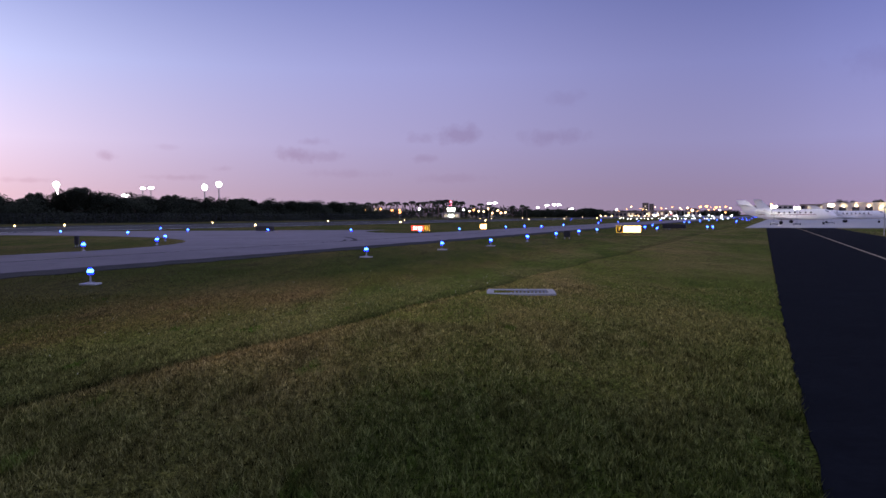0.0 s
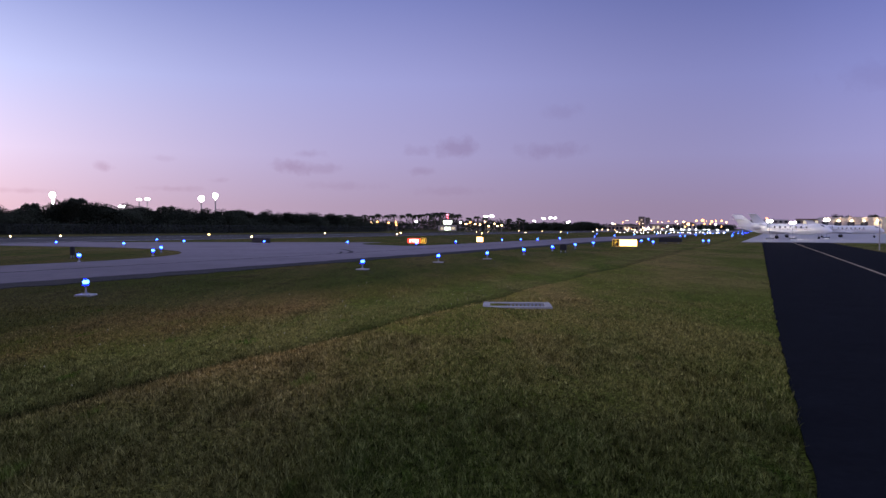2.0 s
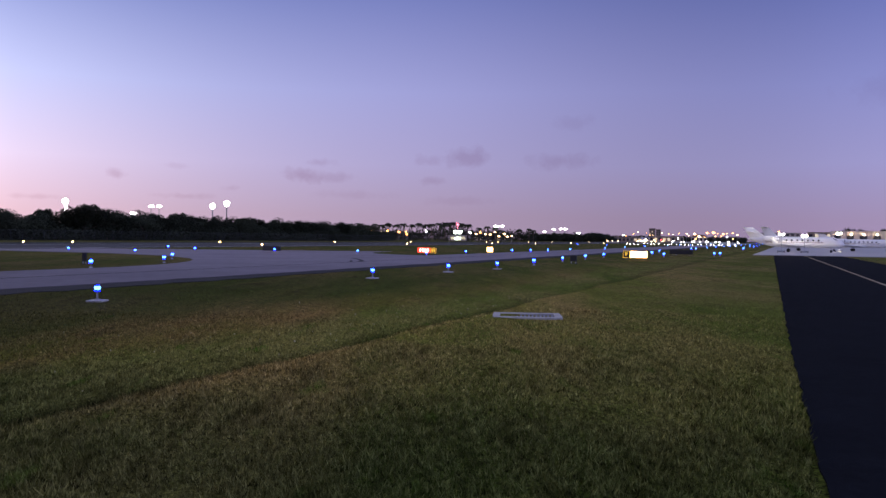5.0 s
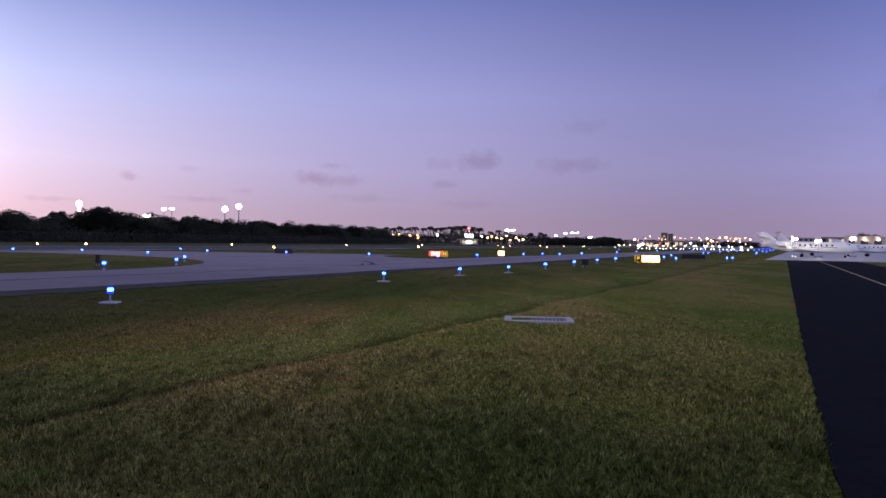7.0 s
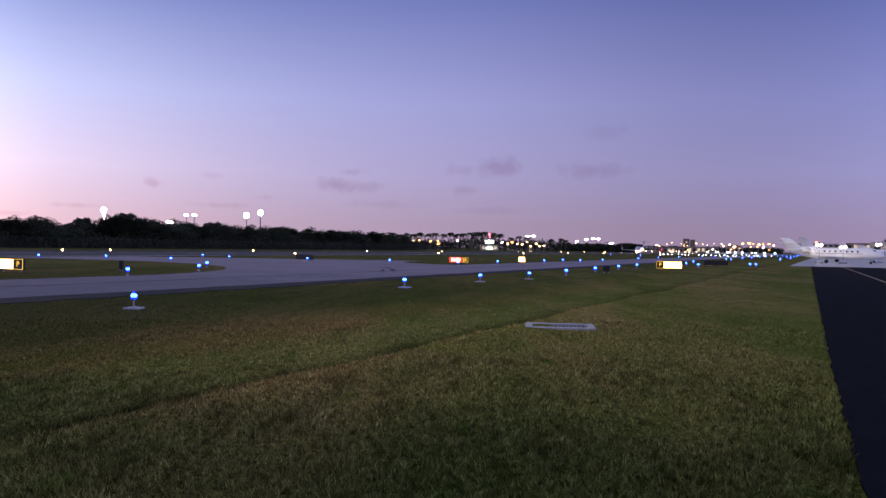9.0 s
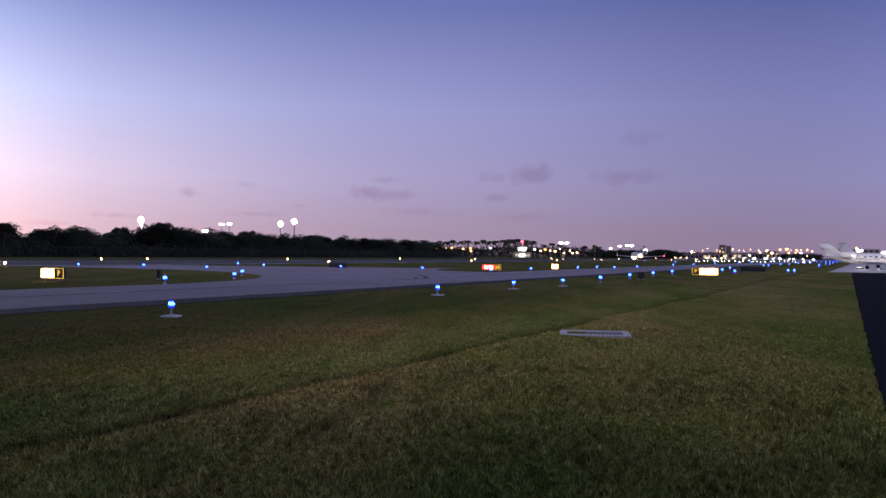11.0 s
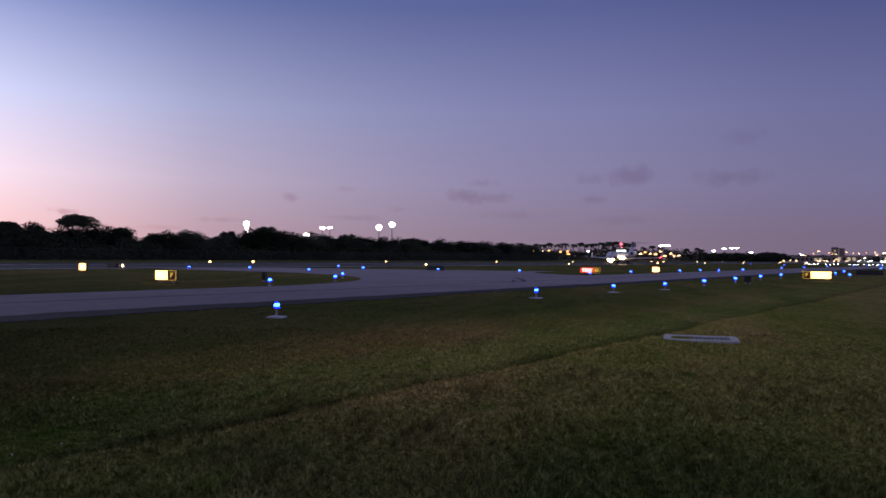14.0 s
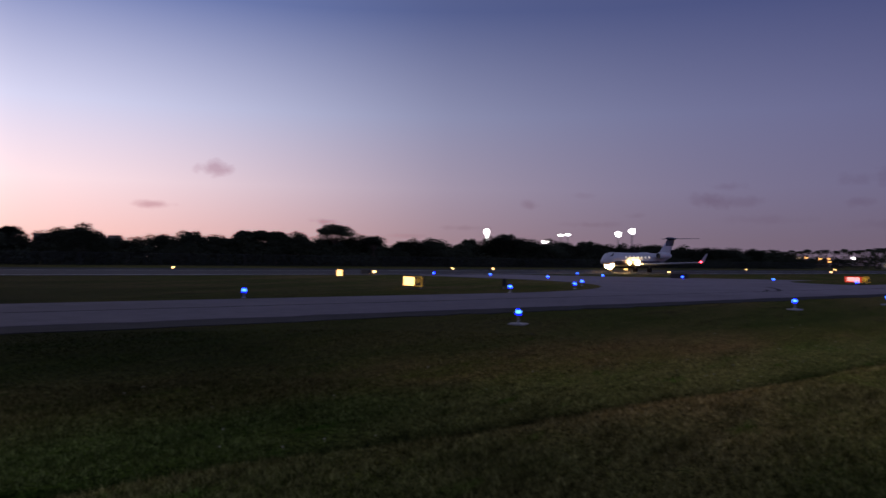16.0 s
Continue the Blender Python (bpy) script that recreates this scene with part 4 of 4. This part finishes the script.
def building(name, p, size, label, wall, floors, cols, lit=0.2, roof="flat", seed=0, rz=None):
    w, d, h = size
    t = thing(name, label, "building", "", p, math.degrees(-math.atan2(p[0], p[1])) if rz is None else rz)
    part("wall", box((0, d / 2, h / 2), (w, d, h), 0.05), wall, t)
    if roof == "hip":
        bm = loft([[(-w / 2 - 0.6, -0.6, h), (w / 2 + 0.6, -0.6, h), (w / 2 + 0.6, d + 0.6, h), (-w / 2 - 0.6, d + 0.6, h)], [(-w / 4, d * 0.45, h + 2.2), (w / 4, d * 0.45, h + 2.2), (w / 4, d * 0.55, h + 2.2), (-w / 4, d * 0.55, h + 2.2)]])
        part("roof", bm, M_ROOF, t)
    else:
        part("parapet", box((0, d / 2, h + 0.25), (w + 0.4, d + 0.4, 0.5), 0.05), wall, t)
    rr = random.Random(seed)
    for f in range(floors):
        for c in range(cols):
            ww, hh = w / cols * 0.55, h / floors * 0.5
            x, z = (c + 0.5) / cols * w - w / 2, (f + 0.55) / floors * h
            part("window", box((x, -0.02, z), (ww, 0.12, hh)), M_LIT if rr.random() < lit else M_TINT, t)
    return t


building("apartment_tower", polar(13.95, 1250), (9, 10, 19), "far concrete apartment tower block", M_WALL2, 6, 3, 0.15, seed=1)
building("apartment_tower", polar(14.35, 1280), (7, 10, 18), "far concrete apartment tower block", M_WALL2, 6, 2, 0.1, seed=2)
building("terminal", polar(12.6, 640), (26, 12, 3.6), "low terminal building with a few lit windows", M_WALL2, 1, 9, 0.2, seed=3)
building("terminal", polar(14.9, 760), (30, 12, 5.0), "low building with a few lit windows by the apron", M_WALL2, 1, 8, 0.2, seed=4)
building("house", polar(17.0, 880), (16, 10, 6.0), "low house with a pitched tile roof", M_WALL, 1, 4, 0.5, "hip", 5)
building("office_block", polar(22.0, 700), (30, 14, 8.5), "pale office block with lit windows beyond the apron", M_WALL, 3, 8, 0.15, seed=6)
building("office_block", polar(24.9, 600), (26, 14, 8.0), "tan office block beyond the apron", M_WALL2, 2, 7, 0.15, seed=7)
hangar = building("hangar", polar(27.6, 330), (30, 20, 5.4), "low pale hangar with a row of pilasters under warm wall lamps", M_WALL, 1, 7, 0.12, seed=8)
for i in range(8):
    part("pilaster", box((i / 7 * 29 - 14.5, -0.3, 2.9), (1.3, 0.7, 5.8 + 0.5 * (i % 2)), 0.05), M_WALL, hangar)
for i in range(7):
    part("wall_lamp", ball((i / 7 * 29 - 12.4, -1.1, 4.6), (0.26, 0.26, 0.2)), M_WALLAMP, hangar, "warm wall lamp")
building("clubhouse", polar(2.9, 560), (22, 12, 3.5), "low pale building with lit windows by the car park", M_WALL, 1, 6, 0.5, seed=9)
building("clubhouse", polar(-4.1, 560), (10, 9, 3.2), "low pale house by the car park", M_WALL, 1, 3, 0.4, "hip", 10)
for az, el, w in ((-56.5, 1.35, 7), (-54.3, 1.42, 10), (-52.9, 1.35, 6), (-50.2, 1.4, 6), (-47.3, 1.35, 4), (-43.3, 1.3, 8)):
    building("flat_roofed_block", polar(az, 420), (w, 8, 1.7 + 420 * math.tan(radians(el - 0.08))), "flat-roofed block showing above the dark wood", M_WALL2, 3, 3, 0.0, seed=int(-az))


def control_tower():
    t = thing("control_tower", "airport control tower with a lit green-white glass cab", "control tower", "", polar(0.62, 520))
    h = 1.7 + 520 * math.tan(radians(0.36))
    part("shaft", rod((0, 0, 0), (0, 0, h - 0.8), 1.9, 1.7, 8), M_WALL, t)
    part("gallery", rod((0, 0, h - 0.9), (0, 0, h - 0.6), 2.9, 2.9, 8), M_WALL, t)
    part("cab_glass", rod((0, 0, h - 0.6), (0, 0, h + 1.5), 2.3, 2.8, 8), M_LITG, t, "lit green-white cab glass")
    part("roof", rod((0, 0, h + 1.5), (0, 0, h + 1.9), 3.0, 2.6, 8), M_WALL, t)
    part("beacon", ball((0, 0, h + 3.4), (0.32, 0.32, 0.32)), M_RED, t, "red obstruction beacon")
    part("aerial", rod((0, 0, h + 1.8), (0, 0, h + 3.2), 0.08, n=6), M_STEEL, t)
    a = building("annex", polar(0.62, 505), (11, 8, 3.0), "brightly lit low annex of the control tower", M_WALL, 1, 3, 1.0, seed=3)
    part("floodlamp", ball((0, -0.5, 1.5), (2.2, 0.3, 1.0)), M_LITG, a, "bright lit entrance")


control_tower()

# ---- business jets ----
def ring(x, zc, ry, rz_, n=18):
    return [(x, math.cos(i / n * 2 * math.pi) * ry, zc + math.sin(i / n * 2 * math.pi) * rz_) for i in range(n)]


def slab_wing(root, tip, rc, tc, thick, n=8):
    """A tapered, swept lifting surface from root to tip, chord along x."""
    out = []
    for c, ch in ((root, rc), (tip, tc)):
        up = Vector((0, 0, 1)) if abs(tip[1] - root[1]) > abs(tip[2] - root[2]) else Vector((0, 1, 0))
        r = []
        for i in range(n):
            a = i / n * 2 * math.pi
            r.append(Vector(c) + Vector((math.cos(a) * ch / 2, 0, 0)) + up * (math.sin(a) * ch * thick / 2))
        out.append(r)
    return loft(out)


def jet(name, label, length, height, span, p, rz, group="", lights=False, dark_tail=False, cruciform=False):
    """Nose along +x, wheels at z = 0, origin under the middle of the wing."""
    k = length / 20.9
    t = thing(name, label, "jet aircraft", group, p, rz)
    R, zc, x1 = 1.17 * k, 2.15 * k, 9.6 * k
    paint = M_SILVER if lights else M_WHITE
    prof = [(1.0, .04, -.42), (.985, .2, -.38), (.955, .4, -.3), (.91, .62, -.18), (.85, .84, -.06), (.77, 1, 0), (.4, 1, 0), (-.1, 1, 0), (-.38, .96, .04), (-.6, .78, .16), (-.8, .48, .34), (-.95, .2, .5), (-1.0, .06, .55)]
    body = loft([ring(q * x1, zc + dz * R, R * f, R * f) for q, f, dz in prof])
    part("fuselage", body, paint, t, "silver-grey fuselage" if lights else "white fuselage", True)
    if lights:
        part("belly_stripe", loft([ring(q * x1, zc - 0.32 * R, R * f, R * g) for q, f, g in ((.9, .55, .35), (.75, 1.005, .62), (0, 1.008, .66), (-.45, .95, .6), (-.7, .55, .3))]), M_NAVY, t, "dark blue lower fuselage", True)
    for i in range(7):
        for sd in (1, -1):
            part("cabin_window", rod(((4.6 - i * 1.05) * k, sd * R * 0.90, zc + .34 * R), ((4.6 - i * 1.05) * k, sd * R * 0.985, zc + .36 * R), (.13 if lights else .2) * k, n=10), M_CABIN if lights else M_GLASS, t)
    part("windscreen", loft([[(8.15 * k, -.66 * R, zc + .50 * R), (8.15 * k, .66 * R, zc + .50 * R), (8.62 * k, .52 * R, zc + .2 * R), (8.62 * k, -.52 * R, zc + .2 * R)], [(7.3 * k, -.62 * R, zc + .86 * R), (7.3 * k, .62 * R, zc + .86 * R), (7.5 * k, .86 * R, zc + .42 * R), (7.5 * k, -.86 * R, zc + .42 * R)]]), M_GLASS, t, "dark cockpit glazing")
    hs = span / 2
    k_tail = span * (.185 if lights else .165)
    for sd in (1, -1):
        w = part("wing", slab_wing((0.3 * k, sd * R * .6, zc - .72 * R), (-3.4 * k, sd * hs, zc - .72 * R + hs * .045), 4.2 * k, 1.3 * k, .11), paint, t, "swept wing")
        part("winglet", slab_wing((-3.5 * k, sd * hs, zc - .7 * R + hs * .045), (-4.4 * k, sd * (hs + .35 * k), zc - .6 * R + hs * .045 + 1.35 * k), 1.2 * k, .5 * k, .1), paint, w)
        e = part("engine", loft([ring(q * k, zc + .62 * R, r * k, r * k) for q, r in ((-3.1, .42), (-3.3, .58), (-4.4, .62), (-5.9, .55), (-6.5, .36))]), paint, t, "rear-mounted engine nacelle", True)
        part("intake", rod((-3.05 * k, 0, zc + .62 * R), (-3.2 * k, 0, zc + .62 * R), .42 * k, .47 * k, 18), M_GLASS, e, "dark engine intake")
        e.matrix_basis = Matrix.Translation((0, sd * 1.95 * k, 0))
        part("pylon", box((-4.8 * k, sd * 1.25 * k, zc + .55 * R), (2.0 * k, .9 * k, .18 * k), .04), paint, t)
        g = part("main_gear_leg", rod((-1.3 * k, sd * 1.5 * k, .4 * k), (-1.2 * k, sd * 1.5 * k, 1.5 * k), .09 * k, n=8), M_STEEL, t)
        for dy in (-.17, .17):
            part("wheel", rod((-1.3 * k, (sd * 1.5 + dy - .1) * k, .38 * k), (-1.3 * k, (sd * 1.5 + dy + .1) * k, .38 * k), .38 * k, n=16), M_RUBBER, g)
    g = part("nose_gear_leg", rod((7.1 * k, 0, .3 * k), (7.0 * k, 0, 1.4 * k), .07 * k, n=8), M_STEEL, t)
    for dy in (-.14, .14):
        part("wheel", rod((7.1 * k, (dy - .07) * k, .27 * k), (7.1 * k, (dy + .07) * k, .27 * k), .27 * k, n=14), M_RUBBER, g)
    tm = M_NAVY if dark_tail else M_WHITE
    fin = part("fin", slab_wing((-7.3 * k, 0, zc + .7 * R), (-9.6 * k, 0, height - .12), 3.6 * k, 2.0 * k, .09), paint, t, "swept tail fin")
    if dark_tail:
        part("fin_tip", slab_wing((-8.75 * k, 0, zc + .7 * R + (height - zc - .7 * R) * .55), (-9.65 * k, 0, height - .02), 2.78 * k, 2.1 * k, .105), M_NAVY, fin, "dark blue fin top")
    zt = zc + .7 * R + (height - zc - .7 * R) * (.5 if cruciform else .97)
    for sd in (1, -1):
        part("tailplane", slab_wing((-9.3 * k + (0.6 * k if cruciform else 0), 0, zt), ((-12.2 if lights else -10.4) * k, sd * k_tail, zt + .05), 1.9 * k, .9 * k, .07), tm, t, "swept tailplane")
    if lights:
        part("tail_bullet", ball((-9.5 * k, 0, zt), (1.7 * k, .26 * k, .26 * k)), tm, t, "dark blue fairing at the fin top", True)
    if not lights:
        part("cheat_line", box((-.2 * k, 0, zc - .02 * R), (11.5 * k, 2.012 * R, .07 * R)), M_CHEAT, t, "thin dark red stripe")
    if lights:
        part("taxi_light", ball((7.5 * k, 0, 1.25 * k), (.7, .9, .8)), M_LAND, t, "glaring nose gear landing light")
        for sd, lx in ((1, 1.9), (-1, 1.9), (1, 4.1)):
            part("landing_light", ball((lx * k, sd * 1.5 * k, zc - .5 * R), (.3, .45, .38) if lx < 3 else (.22, .3, .28)), M_LAND, t, "glaring wing root landing light")
        part("navigation_light", ball((-3.1 * k, hs + .05, zc - .66 * R + hs * .045), (.3, .2, .2)), M_RED, t, "red wing tip light")
    return t


take_off_jet = jet("business_jet", "silver-grey twin-engine business jet rolling with landing lights on", 22.0, 6.4, 21.6, P(660, 92, 0.03), ALONG + 180, lights=True, dark_tail=True)
across = lambda az: -az
jet("parked_jet", "white parked business jet with a row of dark windows", 16.2, 4.25, 14.6, polar(22.98, 149, 0.03), across(23.2), "parked jets", cruciform=True)
jet("parked_jet", "white parked business jet, tail showing behind another", 15.5, 4.6, 15.0, polar(23.5, 172, 0.03), across(23.4) + 4, "parked jets")
jet("parked_jet", "white parked business jet at the back of the apron", 15.0, 3.45, 14.5, polar(26.6, 182, 0.03), across(26.0) - 8, "parked jets")
for i, (az, r, h) in enumerate(((26.2, 350, 8.4), (26.7, 355, 7.4), (28.0, 350, 7.6), (28.6, 355, 7.0), (29.4, 350, 7.4))):
    far_tree = copy_thing(kinds[i % 6], Matrix.Identity(4))
    far_tree.matrix_basis = to_pose(polar(az, r), i * 50) @ Matrix.Scale(h / 7.0, 4)
    far_tree["label"] = "dark evergreen tree beside the far hangar"


# Added towers: lamp spots moved in front of the jets to brighten them.
def fill_light_tower(p, h):
    t = thing("apron_light_tower", "added light tower in front of the parked jets, brightening them", "apron light", "apron light towers", p, math.degrees(-math.atan2(p[0], p[1])))
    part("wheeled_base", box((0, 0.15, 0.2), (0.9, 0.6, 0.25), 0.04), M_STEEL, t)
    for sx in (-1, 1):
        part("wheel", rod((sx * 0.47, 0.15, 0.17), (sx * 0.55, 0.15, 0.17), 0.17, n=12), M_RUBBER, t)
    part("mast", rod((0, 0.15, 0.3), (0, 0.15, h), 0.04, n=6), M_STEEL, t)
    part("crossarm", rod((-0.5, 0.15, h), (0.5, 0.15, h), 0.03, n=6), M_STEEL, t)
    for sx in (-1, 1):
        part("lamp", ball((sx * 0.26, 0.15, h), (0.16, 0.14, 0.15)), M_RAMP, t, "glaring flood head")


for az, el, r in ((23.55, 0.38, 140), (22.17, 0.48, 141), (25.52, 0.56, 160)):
    fill_light_tower(polar(az, r, 0.03), 1.73 + r * math.tan(radians(el)))


def low_apron_light(p):
    t = thing("apron_edge_light", "low white edge light along the far apron", "airfield light", "white apron edge lights", p)
    part("stem", rod((0, 0, 0), (0, 0, 0.3), 0.05, n=6), M_STEEL, t)
    part("lens", ball((0, 0, 0.42), (0.11, 0.11, 0.1)), M_FLOOD, t, "glowing white glass", True)
    return t


low0 = low_apron_light(polar(12.3, 290))
r4 = random.Random(4)
for i in range(1, 27):
    copy_thing(low0, to_pose(polar(12.3 + 7.3 * i / 27 + r4.uniform(-0.1, 0.1), 290 + r4.uniform(-12, 12))))


def marker_post():
    t = thing("marker_post", "slim white marker post on the verge of the road", "post", "", polar(28.6, 75))
    part("shaft", rod((0, 0, 0), (0, 0, 2.2), 0.05, 0.04, 8), M_WALL, t)
    part("cap", box((0, 0, 2.25), (0.25, 0.1, 0.2), 0.02), M_STEEL, t)


marker_post()


def motions():
    rows = []
    for i in range(33):
        t = i * 0.5
        s = 660 + 8.4 - 11.3 * t - 1.435 * t * t
        rows.append((t, to_pose(P(s, 92, 0.03), ALONG + 180)))
    walk(take_off_jet, rows)


motions()
